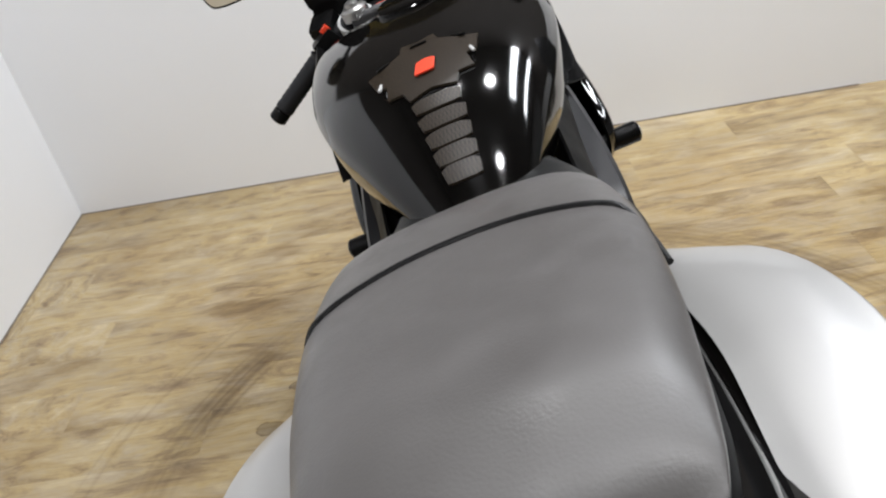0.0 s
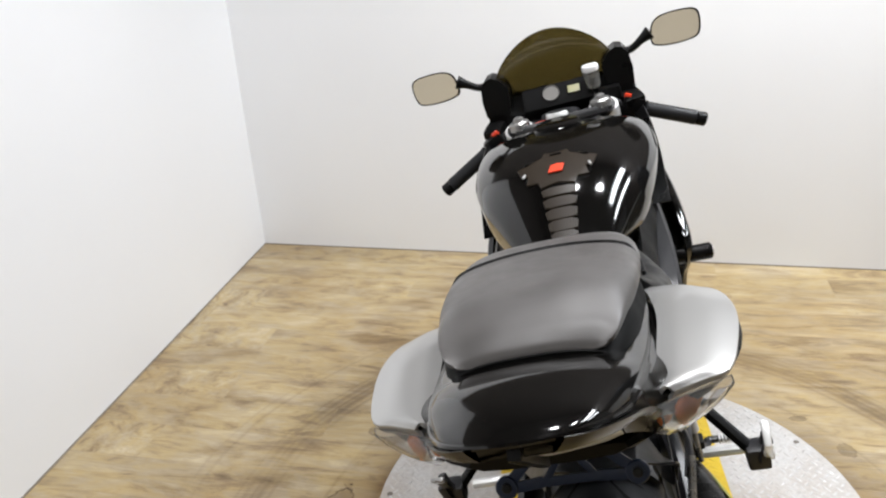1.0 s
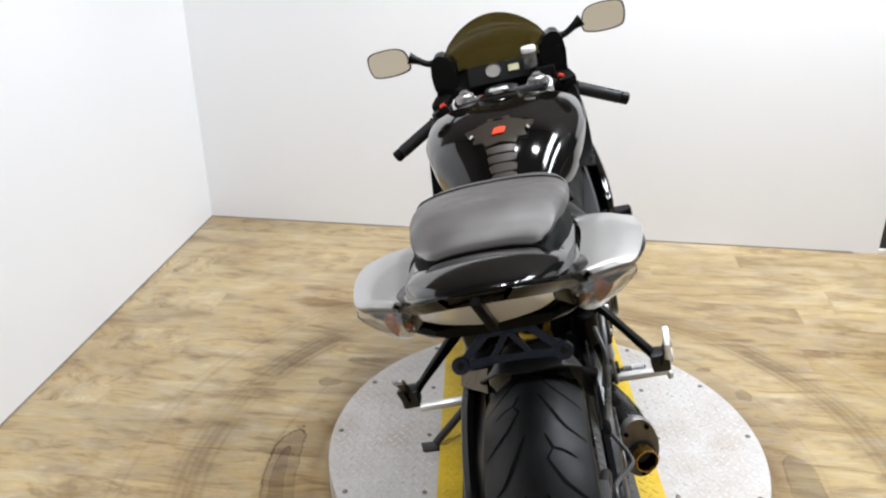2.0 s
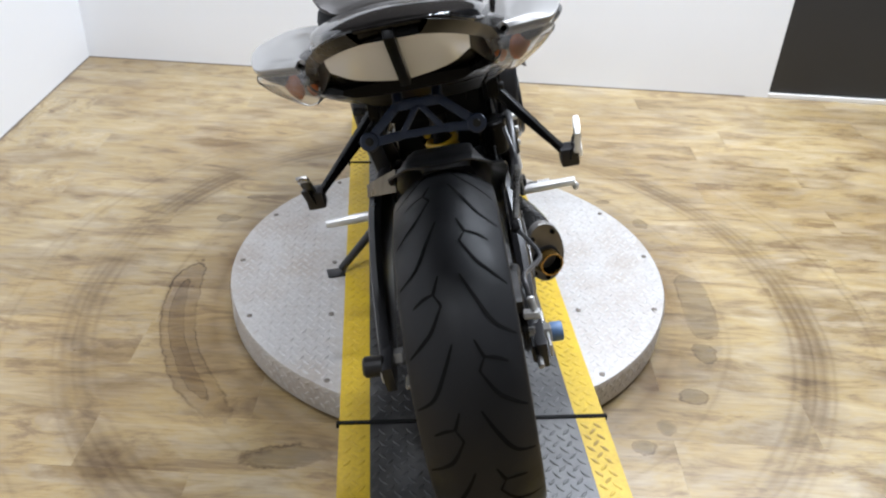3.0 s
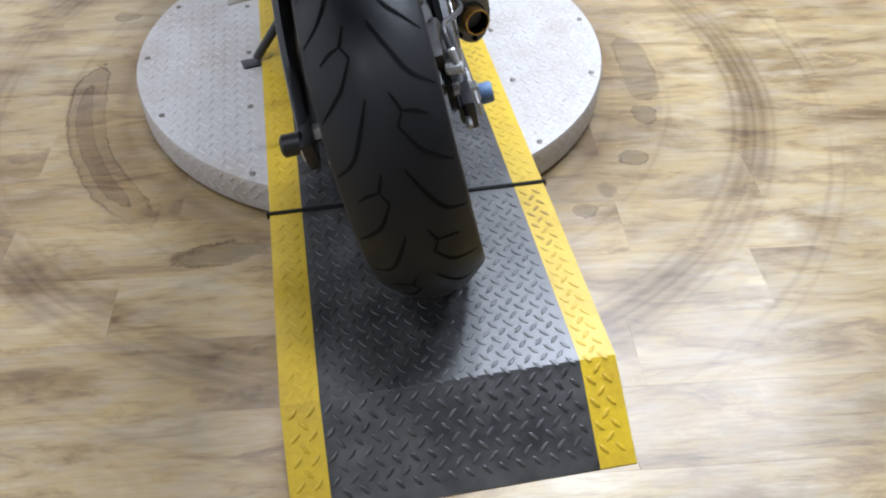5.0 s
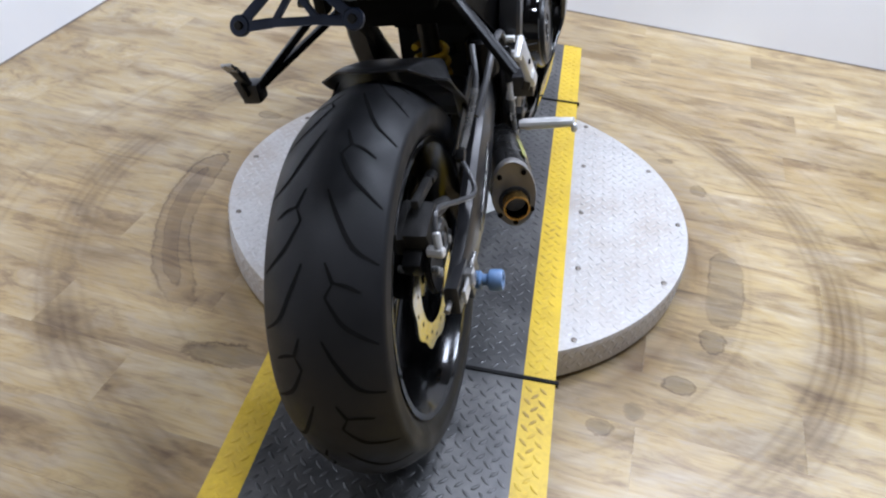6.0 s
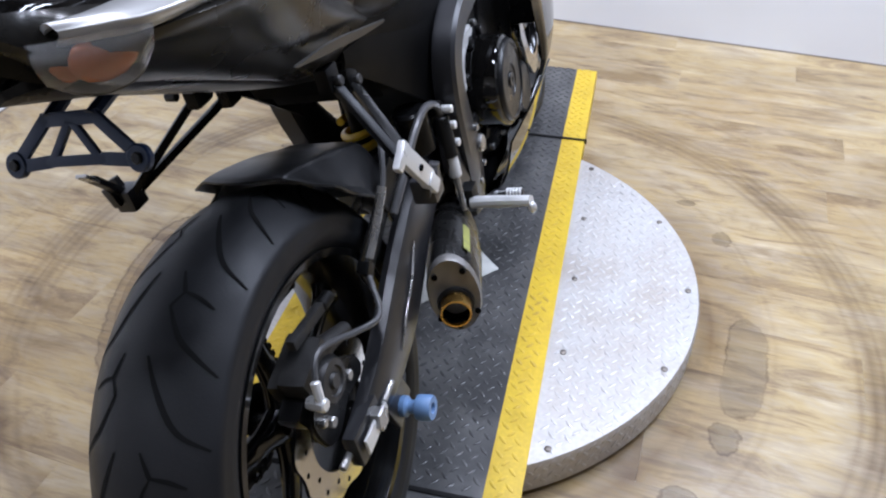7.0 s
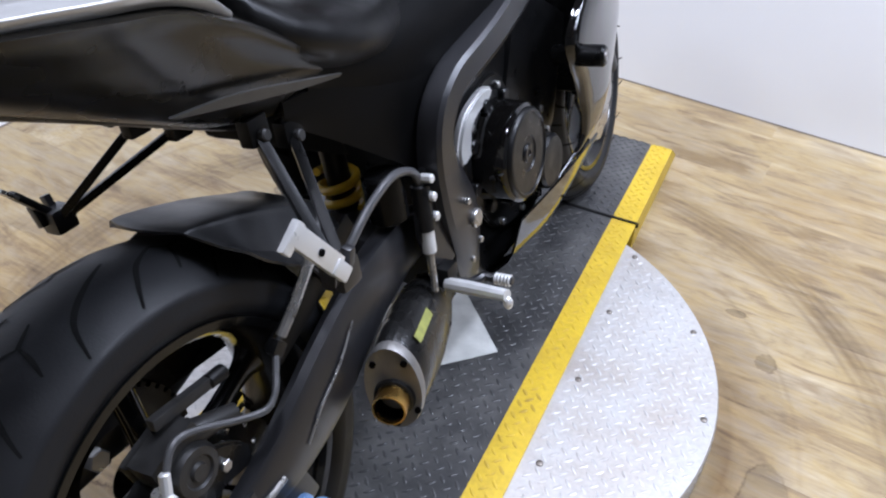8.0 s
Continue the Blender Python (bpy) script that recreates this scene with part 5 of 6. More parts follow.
for s, nm in ((1, "right_wing_panel"), (-1, "left_wing_panel")):
    rows = []
    for y, x0, z0, x1, z1 in ((-0.535, 0.108, 0.808, 0.150, 0.796), (-0.585, 0.112, 0.830, 0.178, 0.822), (-0.64, 0.116, 0.845, 0.193, 0.840), (-0.70, 0.118, 0.856, 0.198, 0.849), (-0.77, 0.112, 0.862, 0.188, 0.857), (-0.825, 0.107, 0.866, 0.172, 0.862), (-0.840, 0.106, 0.867, 0.148, 0.864), (-0.856, 0.105, 0.868, 0.120, 0.867)):
        rows.append([(s * (x0 + (x1 - x0) * u), y, z0 + (z1 - z0) * u + 0.007 * math.sin(math.pi * u)) for u in (0, 0.3, 0.65, 0.92, 1.0)] + [(s * (x1 - 0.002), y, z1 - 0.005), (s * (x1 - 0.008), y, z1 - 0.010)])
    part(nm, sheet(rows, 0.004), M_SILVER, bike, "silver painted tail wing panel", 50)
    # turn signal below the wing's rear edge
    rows = []
    for (x0, y0, z0), (x1, y1, z1) in (((0.172, -0.826, 0.856), (0.158, -0.818, 0.836)), ((0.164, -0.834, 0.858), (0.142, -0.824, 0.819)), ((0.146, -0.844, 0.860), (0.124, -0.838, 0.814)), ((0.126, -0.856, 0.862), (0.108, -0.852, 0.820)), ((0.104, -0.872, 0.866), (0.098, -0.866, 0.834))):
        rows.append([(s * (x0 + (x1 - x0) * u + 0.006 * math.sin(math.pi * u)), y0 + (y1 - y0) * u - 0.008 * math.sin(math.pi * u), z0 + (z1 - z0) * u) for u in (0, 0.33, 0.66, 1)])
    lens = part("turn_signal", sheet(rows, 0.003), M_LENS, bike, "clear turn signal lens")
    back_rows = [[(s * abs(x) * 0.94, y + 0.012, z) for x, y, z in r] for r in rows]
    part("signal_reflector", sheet([[(p[0] - s * 0.010, p[1] + 0.008, p[2]) for p in r] for r in back_rows], 0.002), M_REFLECT, lens, "bright reflector")
    part("amber_bulb", ball(pose(s * 0.131, -0.836, 0.842, 0, 0, s * -32) @ Matrix.Diagonal((0.007, 0.027, 0.017, 1))), M_AMBER, lens, "amber bulb behind the lens")
    part("amber_filter", ball(pose(s * 0.108, -0.850, 0.846, 0, 0, s * -32) @ Matrix.Diagonal((0.006, 0.013, 0.016, 1))), M_AMBER, lens, "amber filter behind the lens")
    # tail light half
    rows = []
    for x, y0, z0, y1, z1 in ((0.006, -0.985, 0.926, -0.890, 0.843), (0.032, -0.981, 0.924, -0.891, 0.847), (0.056, -0.966, 0.917, -0.898, 0.856), (0.074, -0.934, 0.900, -0.912, 0.872)):
        rows.append([(s * x, y0 + (y1 - y0) * u - 0.004 * math.sin(math.pi * u), z0 + (z1 - z0) * u) for u in (0, 0.12, 0.5, 0.88, 1)])
    tl = part("tail_light", sheet(rows, 0.003), M_FROST, bike, "clear-lens tail light")
    part("reflector", sheet([[(p[0], p[1] + 0.008, p[2]) for p in r] for r in rows], 0.002), M_REFLECT, tl, "bright reflector")
    part("light_surround", sheet([[(s * 0.075, -0.933, 0.899), (s * 0.075, -0.910, 0.871)], [(s * 0.085, -0.906, 0.893), (s * 0.085, -0.885, 0.852)], [(s * 0.098, -0.872, 0.878), (s * 0.096, -0.864, 0.834)]], 0.003), M_PLASTIC, bike, "black surround of the tail light")
part("tail_divider", box(0.012, 0.014, 0.128, pose(0, -0.943, 0.885, 49), 0.004), M_PLASTIC, bike, "black strip between the tail lights")
part("light_housing", loft([mirrored(-0.84, [(0, 0.875), (0.085, 0.862), (0.088, 0.835), (0, 0.826)]), mirrored(-0.868, [(0, 0.885), (0.074, 0.872), (0.074, 0.838), (0, 0.833)]), mirrored(-0.890, [(0, 0.892), (0.066, 0.885), (0.066, 0.868), (0, 0.860)]), mirrored(-0.935, [(0, 0.915), (0.050, 0.908), (0.050, 0.900), (0, 0.896)])], 4, 2), M_PLASTIC, bike, "black tail light housing")
part("under_tray", loft([mirrored(-0.50, [(0, 0.69), (0.09, 0.688), (0.085, 0.664), (0, 0.660)]), mirrored(-0.70, [(0, 0.785), (0.095, 0.780), (0.09, 0.758), (0, 0.754)]), mirrored(-0.85, [(0, 0.84), (0.095, 0.838), (0.088, 0.820), (0, 0.815)]), mirrored(-0.880, [(0, 0.840), (0.07, 0.839), (0.06, 0.828), (0, 0.826)])], 4, 2), M_PLASTIC, bike, "black plastic under tray")

# open tail bracket for a number plate
tidy = hollow("plate_bracket", None, bike)
TIDY_TOP, TIDY_DOWN = Vector((0, -0.772, 0.767)), Vector((0, -0.42, -0.907))


def on_tidy(u, v):
    return tuple(TIDY_TOP + Vector((u, 0, 0)) + TIDY_DOWN * v)


def flat_bar(name, a, b, w, t=0.005):
    p, q = Vector(on_tidy(*a)), Vector(on_tidy(*b))
    ax = (q - p).normalized()
    nz = TIDY_DOWN.cross(Vector((1, 0, 0))).normalized()
    m = Matrix((ax, nz.cross(ax), nz)).transposed().to_4x4()
    return part(name, box((q - p).length + w * 0.6, w, t, Matrix.Translation((p + q) / 2) @ m, 0.0015), M_BLUESHEEN, tidy)


bars = [((-0.028, 0.0), (0.028, 0.0), 0.013), ((-0.028, 0.0), (-0.069, 0.037), 0.012), ((0.028, 0.0), (0.069, 0.037), 0.012), ((-0.002, 0.003), (-0.026, 0.036), 0.008), ((0.002, 0.003), (0.026, 0.036), 0.008),
        ((-0.069, 0.040), (-0.032, 0.037), 0.012), ((-0.032, 0.037), (0.032, 0.037), 0.010), ((0.032, 0.037), (0.069, 0.040), 0.012)]
for a, b, w in bars:
    flat_bar("bracket_bar", a, b, w)
for s in (-1, 1):
    c = Vector(on_tidy(s * 0.069, 0.038))
    nrm = TIDY_DOWN.cross(Vector((1, 0, 0))).normalized()
    part("bracket_eye", rod(c - nrm * 0.004, c + nrm * 0.004, 0.0125, 20, None, 0.0015), M_BLUESHEEN, tidy)
    part("eye_bolt", rod(c - nrm * 0.007, c + nrm * 0.007, 0.0055, 8, None, 0.001), M_ENGINE, tidy)
    part("bracket_arm", rod(on_tidy(s * 0.024, 0.0), (s * 0.03, -0.70, 0.785), 0.007, 8), M_BLUESHEEN, tidy)

# tank
def tank_ring(y, top, mid, mz, low, lz, box_like=0.95):
    dome = []
    for deg in (0, 14, 28, 42, 56, 70, 82, 90):
        c, d = math.cos(radians(deg)), math.sin(radians(deg))
        dome.append((mid * d ** box_like if deg else 0.0, mz + (top - mz) * c ** box_like if deg < 90 else mz))
    return mirrored(y, dome + [(mid * 0.95, (mz + lz) / 2 + 0.006), (low, lz), (low * 0.7, lz - 0.01), (0, lz - 0.01)])


tank_bm = loft([tank_ring(-0.262, 0.752, 0.060, 0.725, 0.052, 0.69), tank_ring(-0.215, 0.790, 0.086, 0.748, 0.070, 0.685), tank_ring(-0.145, 0.834, 0.120, 0.770, 0.092, 0.68), tank_ring(-0.06, 0.862, 0.156, 0.785, 0.114, 0.675),
                tank_ring(0.05, 0.872, 0.182, 0.794, 0.142, 0.690), tank_ring(0.15, 0.869, 0.190, 0.794, 0.156, 0.705, 0.86), tank_ring(0.22, 0.858, 0.184, 0.796, 0.150, 0.72, 0.76), tank_ring(0.268, 0.838, 0.164, 0.794, 0.13, 0.74, 0.72), tank_ring(0.287, 0.814, 0.142, 0.784, 0.11, 0.745, 0.72)], 5, 3)
tank_top = caster(tank_bm)
tank = part("fuel_tank", tank_bm, M_GLOSS, bike, "glossy black fuel tank", 40)
def pad_piece(name, pts, label=""):
    """A piece of the carbon pad that follows the tank."""
    bm = plate(pts, 0.003, None, 0.0, smooth=0)
    bmesh.ops.subdivide_edges(bm, edges=bm.edges[:], cuts=2, use_grid_fill=True)
    bmesh.ops.triangulate(bm, faces=bm.faces)
    for v in bm.verts:
        v.co.y += PAD
        v.co.z += tank_top(v.co.x, v.co.y) + 0.0015
    return part(name, bm, M_CARBON, pad, label)


pad = hollow("tank_pad", None, bike)
PAD = -0.055
pad_piece("pad_shield", [(0.0, 0.020), (0.022, 0.026), (0.026, 0.010), (0.048, -0.002), (0.074, -0.006), (0.066, -0.034), (0.052, -0.040), (0.056, -0.062), (0.036, -0.066), (0.030, -0.082), (0.0, -0.076), (-0.030, -0.082), (-0.036, -0.066), (-0.056, -0.062), (-0.052, -0.040), (-0.066, -0.034), (-0.074, -0.006), (-0.048, -0.002), (-0.026, 0.010), (-0.022, 0.026)], "carbon-look tank pad shield")
for i, (y, w) in enumerate(((-0.096, 0.031), (-0.118, 0.030), (-0.139, 0.028), (-0.159, 0.026), (-0.178, 0.023))):
    pad_piece("pad_rib", [(-w, y + 0.006), (-w * 0.6, y + 0.009), (w * 0.6, y + 0.009), (w, y + 0.006), (w * 0.9, y - 0.007), (w * 0.5, y - 0.0085), (-w * 0.5, y - 0.0085), (-w * 0.9, y - 0.007)])
bm = plate([(-0.015, -0.010), (0.010, -0.010), (0.015, 0.009), (0.003, 0.012), (-0.009, 0.009)], 0.002, pose(0, -0.095, 0), 0)
bmesh.ops.triangulate(bm, faces=bm.faces)
for v in bm.verts:
    v.co.z += tank_top(v.co.x, v.co.y) + 0.0050
part("red_badge", bm, M_RED, pad, "red badge on the pad", smooth=False)
for x, y, turn in ((-0.05, 0.0, 35), (0.05, 0.0, -35), (0, 0.012, 0), (-0.060, -0.035, 80), (0.060, -0.035, -80)):
    part("pad_edge", box(0.022, 0.004, 0.003, pose(x, y + PAD, tank_top(x, y + PAD) + 0.0050, 0, 0, turn), 0.001), M_ALLOY if abs(x) > 0.055 else M_PLASTIC, pad)
cap = part("fuel_cap", lathe([(0, 0.0), (0.050, 0.0), (0.050, 0.006), (0.044, 0.010), (0, 0.010)], pose(0, 0.165, 0.868) @ Matrix.Rotation(radians(-90), 4, "Y"), 36), M_GLOSS, bike, "black round fuel cap")

# side covers between seat, tank and frame
for s in (-1, 1):
    part("side_cover", sheet([[(s * 0.104, -0.42, 0.745), (s * 0.114, -0.30, 0.715), (s * 0.120, -0.18, 0.72), (s * 0.125, -0.08, 0.735), (s * 0.145, 0.02, 0.74)],
                              [(s * 0.122, -0.42, 0.705), (s * 0.132, -0.30, 0.680), (s * 0.140, -0.18, 0.675), (s * 0.146, -0.08, 0.685), (s * 0.158, 0.02, 0.69)],
                              [(s * 0.115, -0.42, 0.676), (s * 0.120, -0.30, 0.620), (s * 0.132, -0.18, 0.600), (s * 0.142, -0.10, 0.630), (s * 0.150, 0.0, 0.65)]], 0.004), M_COVER, bike, "matt black side cover")
    part("tail_trim", sheet([[(s * 0.150, -0.638, 0.7395), (s * 0.152, -0.56, 0.731), (s * 0.149, -0.47, 0.710), (s * 0.142, -0.392, 0.690)], [(s * 0.149, -0.632, 0.7365), (s * 0.148, -0.56, 0.720), (s * 0.145, -0.47, 0.701), (s * 0.141, -0.396, 0.688)]], 0.003), M_TRIMGREY, bike, "grey plastic trim strip")
    part("lower_cover", sheet([[(s * 0.112, -0.46, 0.68), (s * 0.122, -0.36, 0.672), (s * 0.130, -0.24, 0.640), (s * 0.138, -0.15, 0.61)], [(s * 0.110, -0.46, 0.664), (s * 0.118, -0.36, 0.62), (s * 0.126, -0.24, 0.565), (s * 0.136, -0.17, 0.53)],
                               [(s * 0.104, -0.46, 0.655), (s * 0.110, -0.38, 0.60), (s * 0.118, -0.27, 0.52), (s * 0.128, -0.19, 0.46)]], 0.004), M_COVER, bike, "black lower side cover")

# fairing
for s in (-1, 1):
    rows = []
    for z, y0, xs in ((0.705, 0.42, (0.180, 0.186, 0.176, 0.150, 0.110)), (0.665, 0.32, (0.198, 0.206, 0.198, 0.165, 0.115)), (0.62, 0.185, (0.206, 0.220, 0.214, 0.172, 0.115)), (0.57, 0.112, (0.208, 0.224, 0.216, 0.172, 0.112)), (0.52, 0.128, (0.206, 0.219, 0.212, 0.168, 0.108)),
                      (0.47, 0.176, (0.196, 0.209, 0.206, 0.162, 0.102)), (0.42, 0.208, (0.191, 0.202, 0.198, 0.152, 0.096)), (0.38, 0.222, (0.189, 0.198, 0.192, 0.142, 0.090)), (0.335, 0.215, (0.182, 0.190, 0.180, 0.132, 0.085)), (0.29, 0.120, (0.158, 0.164, 0.158, 0.118, 0.080))):
        rows.append([(s * x, y0 + (0.70 - y0) * k, z + 0.02 * k) for x, k in zip(xs, (0, 0.05, 0.30, 0.70, 1.0))])
    part("side_fairing", sheet(rows, 0.004), M_GLOSS, bike, "glossy black side fairing")
    part("belly_pan", sheet([[(s * 0.165, -0.02, 0.30), (s * 0.175, 0.15, 0.30), (s * 0.175, 0.35, 0.30)], [(s * 0.140, -0.04, 0.225), (s * 0.145, 0.15, 0.21), (s * 0.14, 0.35, 0.24)], [(s * 0.06, -0.05, 0.17), (s * 0.06, 0.15, 0.15), (s * 0.05, 0.35, 0.20)]], 0.004), M_GLOSS, bike, "glossy black belly pan")
    part("frame_slider", rod((s * 0.17, 0.150, 0.529), (s * 0.262, 0.150, 0.529), 0.018, 24, None, 0.004), M_PLASTIC, bike, "black nylon crash slider")
    part("slider_washer", rod((s * 0.250, 0.150, 0.529), (s * 0.264, 0.150, 0.529), 0.010, 16), M_STEEL, bike)
    part("infill_panel", sheet([[(s * 0.150, 0.05, 0.70), (s * 0.165, 0.15, 0.745), (s * 0.170, 0.27, 0.77), (s * 0.165, 0.40, 0.80)], [(s * 0.192, 0.05, 0.698), (s * 0.194, 0.15, 0.765), (s * 0.192, 0.27, 0.80), (s * 0.185, 0.42, 0.82)]], 0.003), M_PLASTIC, bike)

nose = part("nose_fairing", loft([mirrored(0.43, [(0, 0.845), (0.10, 0.850), (0.165, 0.865), (0.180, 0.83), (0.15, 0.78), (0.0, 0.77)]), mirrored(0.52, [(0, 0.880), (0.10, 0.885), (0.165, 0.89), (0.178, 0.83), (0.15, 0.75), (0.0, 0.73)]), mirrored(0.66, [(0, 0.86), (0.07, 0.86), (0.125, 0.85), (0.14, 0.80), (0.11, 0.73), (0.0, 0.70)]), mirrored(0.80, [(0, 0.79), (0.03, 0.79), (0.05, 0.78), (0.055, 0.75), (0.04, 0.72), (0.0, 0.71)])], 5, 3), M_DULL, bike, "black nose fairing")
# screen
rows = []
for u in np.linspace(-0.992, 0.992, 15):
    zb, zt = 0.868 + 0.030 * u * u, 0.922 + 0.110 * (1 - abs(u) ** 1.9) ** 0.68
    rows.append([(0.150 * u, 0.548 - 0.060 * u * u - 0.090 * v * (1 - 0.5 * u * u) - 0.016 * math.sin(math.pi * v), zb + (zt - zb) * v) for v in (0, 0.3, 0.6, 0.85, 1.0)])
part("windscreen", sheet(rows, 0.003), M_SCREEN, bike, "dark smoked olive windscreen")
for s in (-1, 1):
    part("screen_bracket", loft([[(s * (0.150 + dx), 0.43 + 0.04 * k, 0.905 + dz) for dx, dz in ((-0.035, 0.02), (0.0, 0.05), (0.028, 0.03), (0.030, -0.04), (0.0, -0.065), (-0.03, -0.04))] for k in (0, 1, 2)], 3, 2), M_PLASTIC, bike, "black inner fairing bracket")
    part("air_duct", box(0.05, 0.05, 0.05, pose(s * 0.165, 0.42, 0.82, 20, 0, s * 20), 0.012), M_PLASTIC, bike)
    # mirrors
    mirror = hollow("rear_view_mirror", None, bike)
    part("stalk", tube([(s * 0.150, 0.46, 0.935), (s * 0.185, 0.462, 0.935), (s * 0.212, 0.460, 0.950), (s * 0.235, 0.458, 0.963)], [0.013, 0.009, 0.010, 0.017], 12), M_PLASTIC, mirror, "black mirror stalk")
    shape = [(-0.055, -0.022), (-0.048, 0.020), (-0.020, 0.036), (0.030, 0.037), (0.054, 0.030), (0.060, 0.010), (0.056, -0.018), (0.044, -0.032), (0.005, -0.037), (-0.035, -0.034)]
    mm = Matrix.Translation((s * 0.288, 0.450, 0.961)) @ Matrix.Rotation(radians(s * -6), 4, "Z") @ Matrix.Rotation(radians(80), 4, "X") @ Matrix.Diagonal((s, 1, 1, 1))
    shell = plate(shape, 0.022, mm @ pose(0, 0, -0.026), 0.006, smooth=4)
    part("housing", shell, M_PLASTIC, mirror, "black mirror housing")
    part("mirror_glass", plate([(u * 0.93, v * 0.91) for u, v in shape], 0.002, mm @ pose(0, 0, -0.003), 0, smooth=4), M_MIRROR, mirror, "mirror glass", smooth=False)

# cockpit
dash = part("dashboard", box(0.170, 0.060, 0.060, pose(0, 0.430, 0.868, -38), 0.014), M_DULL, bike, "black instrument housing")
dm = pose(0, 0.430, 0.868, 52) @ pose(0, 0, 0.031)
part("rev_counter", lathe([(0, 0.0), (0.018, 0.0), (0.020, 0.003), (0.020, -0.004)], dm @ pose(-0.014, 0.004, 0.0) @ Matrix.Rotation(radians(-90), 4, "Y"), 32), M_DIAL, dash, "white-faced rev counter")
part("display", box(0.028, 0.018, 0.003, dm @ pose(0.040, 0.002, 0.001), 0.001), M_LCD, dash, "olive digital display")
clamp = part("top_yoke", merge(box(0.215, 0.045, 0.020, pose(0, 0.325, 0.838, -22), 0.008), box(0.09, 0.05, 0.018, pose(0, 0.345, 0.835, -22), 0.008)), M_SATIN, bike, "black top yoke")
for s in (-1, 1):
    part("fork_cap", lathe([(0.024, 0), (0.024, 0.016), (0.019, 0.020), (0.012, 0.020), (0.012, 0.027), (0.006, 0.030), (0, 0.030)], Matrix.Translation((s * 0.095, 0.328, 0.845)) @ Matrix.Rotation(radians(-90), 4, "Y") @ pose(0, 0, 0), 28), M_STEEL, clamp, "alloy fork cap")
    part("fork_leg", rod((s * 0.100, 0.335, 0.845), (s * 0.100, 0.640, 0.33), 0.027, 20), M_SATIN, bike, "black fork leg")
    bx = Vector((s * 0.112, 0.405, 0.835))
    be = Vector((s * 0.310, 0.399, 0.735))
    bar = part("clip_on_bar", rod(bx, be, 0.011, 14), M_SATIN, bike, "black clip-on handlebar")
    w = (be - bx).normalized()
    part("bar_clamp", rod(Vector((s * 0.100, 0.36, 0.805)), Vector((s * 0.100, 0.345, 0.845)), 0.034, 24, None, 0.003), M_ALLOY, bar)
    grip = [(0.015, 0.088), (0.020, 0.092), (0.0165, 0.098)] + [(0.0165 + 0.0012 * (k % 2), 0.100 + 0.006 * k) for k in range(18)] + [(0.0175, 0.210), (0.015, 0.212)]
    part("grip", lathe(grip, along(bx, be), 20), M_RUBBER, bar, "black ribbed rubber grip")
    part("bar_end", rod(bx + w * 0.212, bx + w * 0.236, 0.0165, 20, None, 0.003), M_PLASTIC, bar, "black bar end weight")
    sw = part("switchgear", box(0.050, 0.045, 0.048, Matrix.Translation(bx + w * 0.060) @ along(bx, be).to_3x3().to_4x4(), 0.010), M_PLASTIC, bar, "black switch box")
    part("red_switch", box(0.016, 0.012, 0.012, Matrix.Translation(bx + w * 0.055 + Vector((0, -0.012, 0.026))) @ along(bx, be).to_3x3().to_4x4(), 0.003), M_RED, bar, "red switch")
    part("lever", tube([bx + w * 0.04 + Vector((0, 0.05, -0.01)), bx + w * 0.12 + Vector((0, 0.075, -0.012)), bx + w * 0.215 + Vector((0, 0.07, -0.012))], [0.009, 0.006, 0.005], 8), M_SATIN, bar, "black lever")
lock = part("ignition_lock", lathe([(0.026, -0.02), (0.026, 0.002), (0.024, 0.006), (0.018, 0.007), (0.0165, 0.003), (0.0165, -0.004), (0, -0.004)], pose(-0.006, 0.322, 0.8555, -8) @ Matrix.Rotation(radians(-90), 4, "Y"), 32), M_ALLOY, bike, "bright alloy ignition lock ring")
part("lock_barrel", lathe([(0.013, -0.006), (0.013, 0.003), (0.011, 0.005), (0, 0.005)], pose(-0.006, 0.322, 0.8555, -8) @ Matrix.Rotation(radians(-90), 4, "Y"), 24), M_STEEL, lock, "steel key barrel")
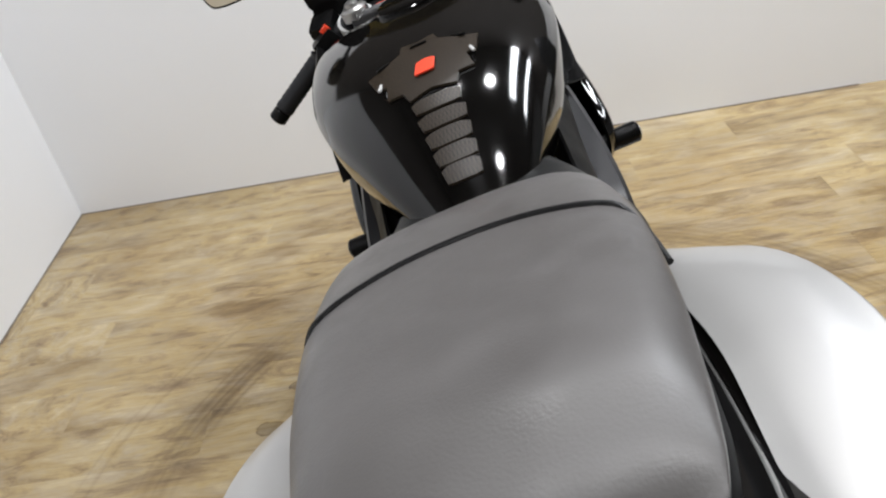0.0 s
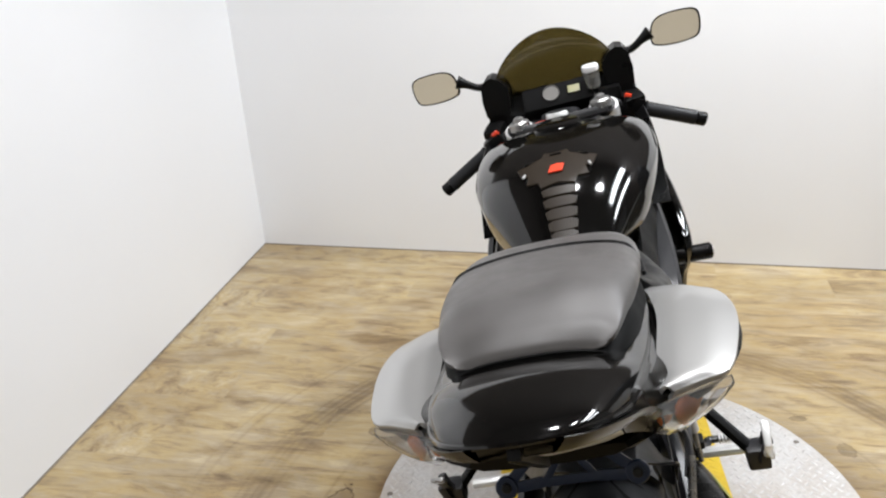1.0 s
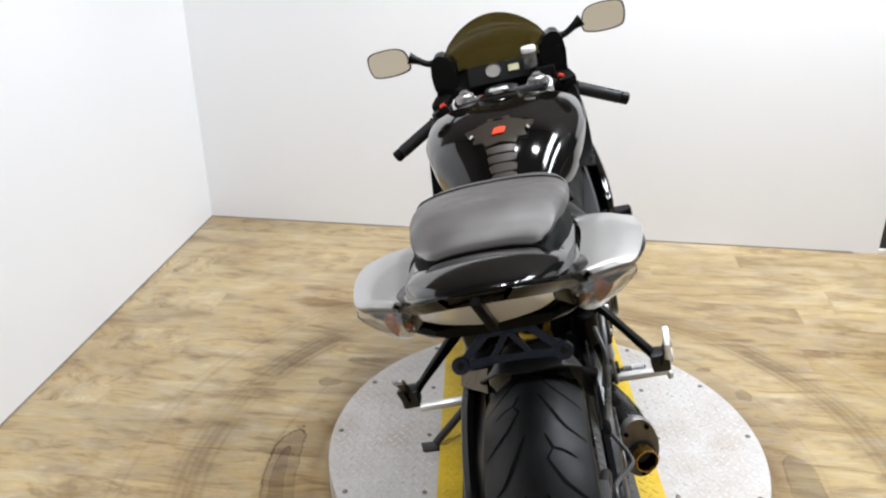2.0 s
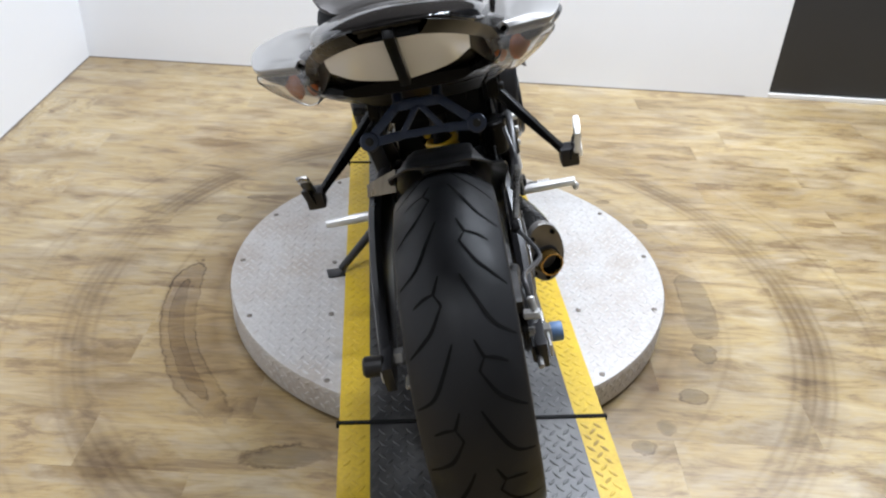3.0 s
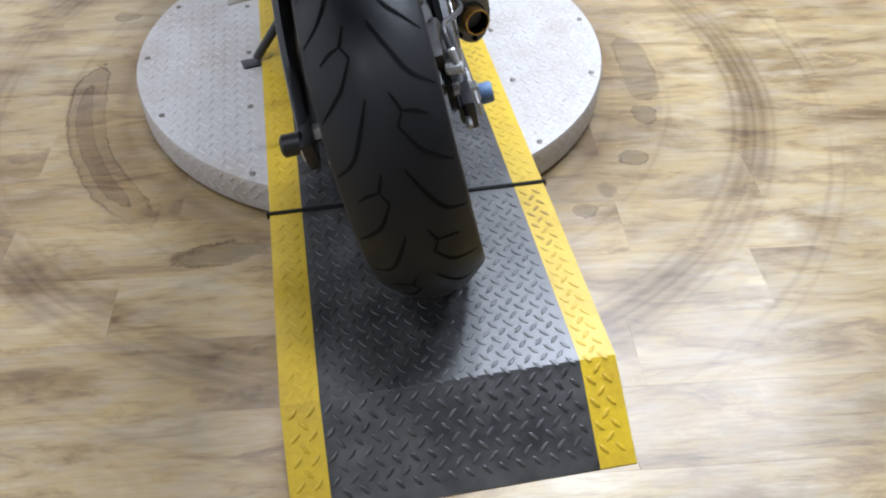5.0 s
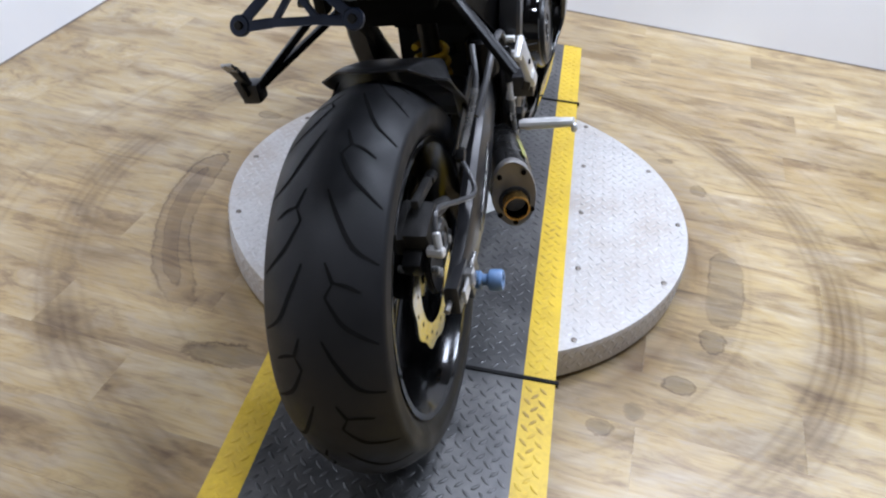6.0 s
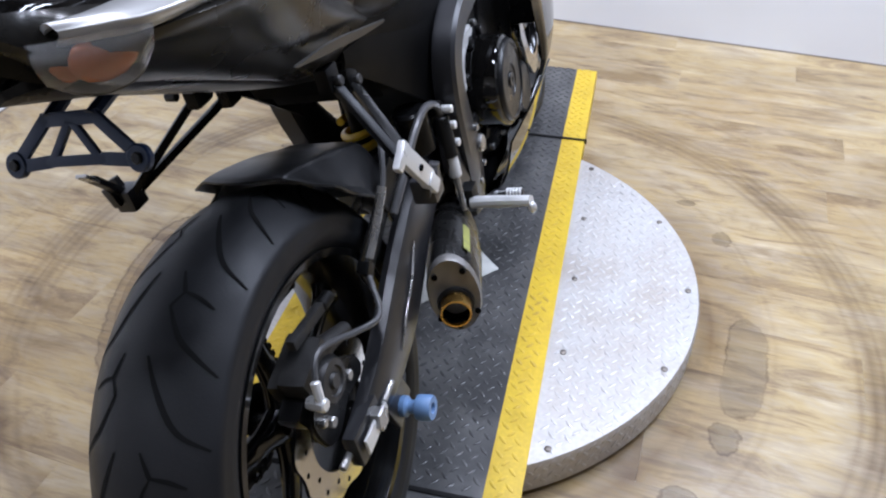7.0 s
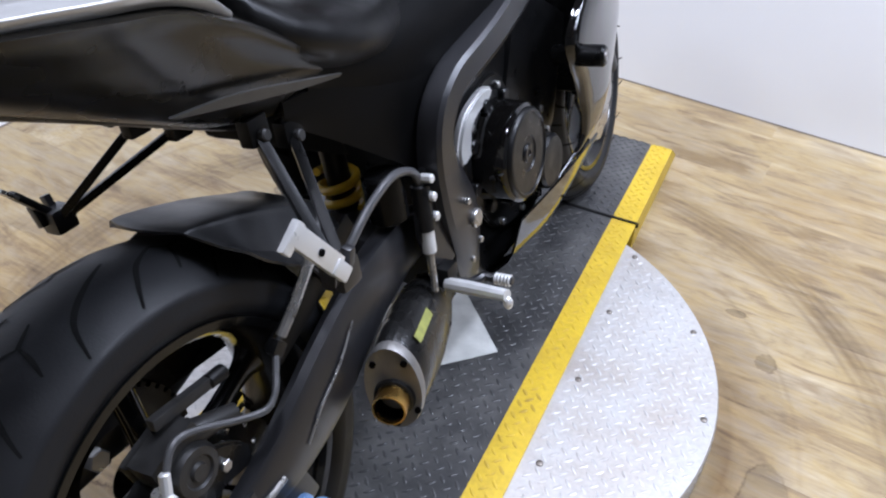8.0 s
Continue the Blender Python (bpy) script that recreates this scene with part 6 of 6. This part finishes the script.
part("key_slot", box(0.013, 0.0026, 0.002, pose(-0.006, 0.3213, 0.8608, -8, 0, 40), 0.0004), M_HOLE, lock)
part("yoke_badge", box(0.026, 0.014, 0.002, pose(-0.045, 0.320, 0.8505, -22), 0.0005), M_RED, clamp, "red badge")
part("master_cylinder", box(0.05, 0.035, 0.03, pose(0.12, 0.40, 0.86), 0.008), M_PLASTIC, bike, "black brake master cylinder")
pot = part("fluid_reservoir", lathe([(0, 0.0), (0.014, 0.0), (0.017, 0.004), (0.018, 0.040), (0, 0.040)], pose(0.086, 0.400, 0.880) @ Matrix.Rotation(radians(-90), 4, "Y"), 26), M_CLEARPOT, bike, "cloudy white brake fluid reservoir")
part("reservoir_lid", lathe([(0.018, 0.0), (0.0195, 0.003), (0.0195, 0.012), (0.017, 0.015), (0, 0.015)], pose(0.086, 0.400, 0.920) @ Matrix.Rotation(radians(-90), 4, "Y"), 26), M_FROST, pot, "clear lid")
for k, (a, b, c) in enumerate((((0.11, 0.37, 0.85), (0.05, 0.45, 0.82), (0.02, 0.42, 0.74)), ((-0.12, 0.40, 0.84), (-0.06, 0.47, 0.83), (-0.02, 0.42, 0.74)))):
    part("control_cable", tube([a, b, c], 0.005, 8, 6), M_PLASTIC, bike)
part("front_mudguard", sheet([[(0.075 * u, 0.680 + (0.325 - 0.02 * abs(u) ** 3) * math.cos(radians(d)), 0.30 + (0.325 - 0.02 * abs(u) ** 3) * math.sin(radians(d))) for u in np.linspace(-1, 1, 5)] for d in (20, 60, 100, 140, 165)], 0.003), M_GLOSS, bike, "glossy black front mudguard")

# the front end stands turned to the left, about the steering axis
STEER_AT, STEER_UP = Vector((0, 0.335, 0.845)), Vector((0, -0.46, 0.888))
STEER = Matrix.Translation(STEER_AT) @ Matrix.Rotation(radians(4), 4, STEER_UP) @ Matrix.Translation(-STEER_AT)
for ob in bike.children:
    if ob.name.split(".")[0] in ("front_wheel", "fork_leg", "front_mudguard", "top_yoke", "clip_on_bar"):
        ob.matrix_basis = STEER @ ob.matrix_basis
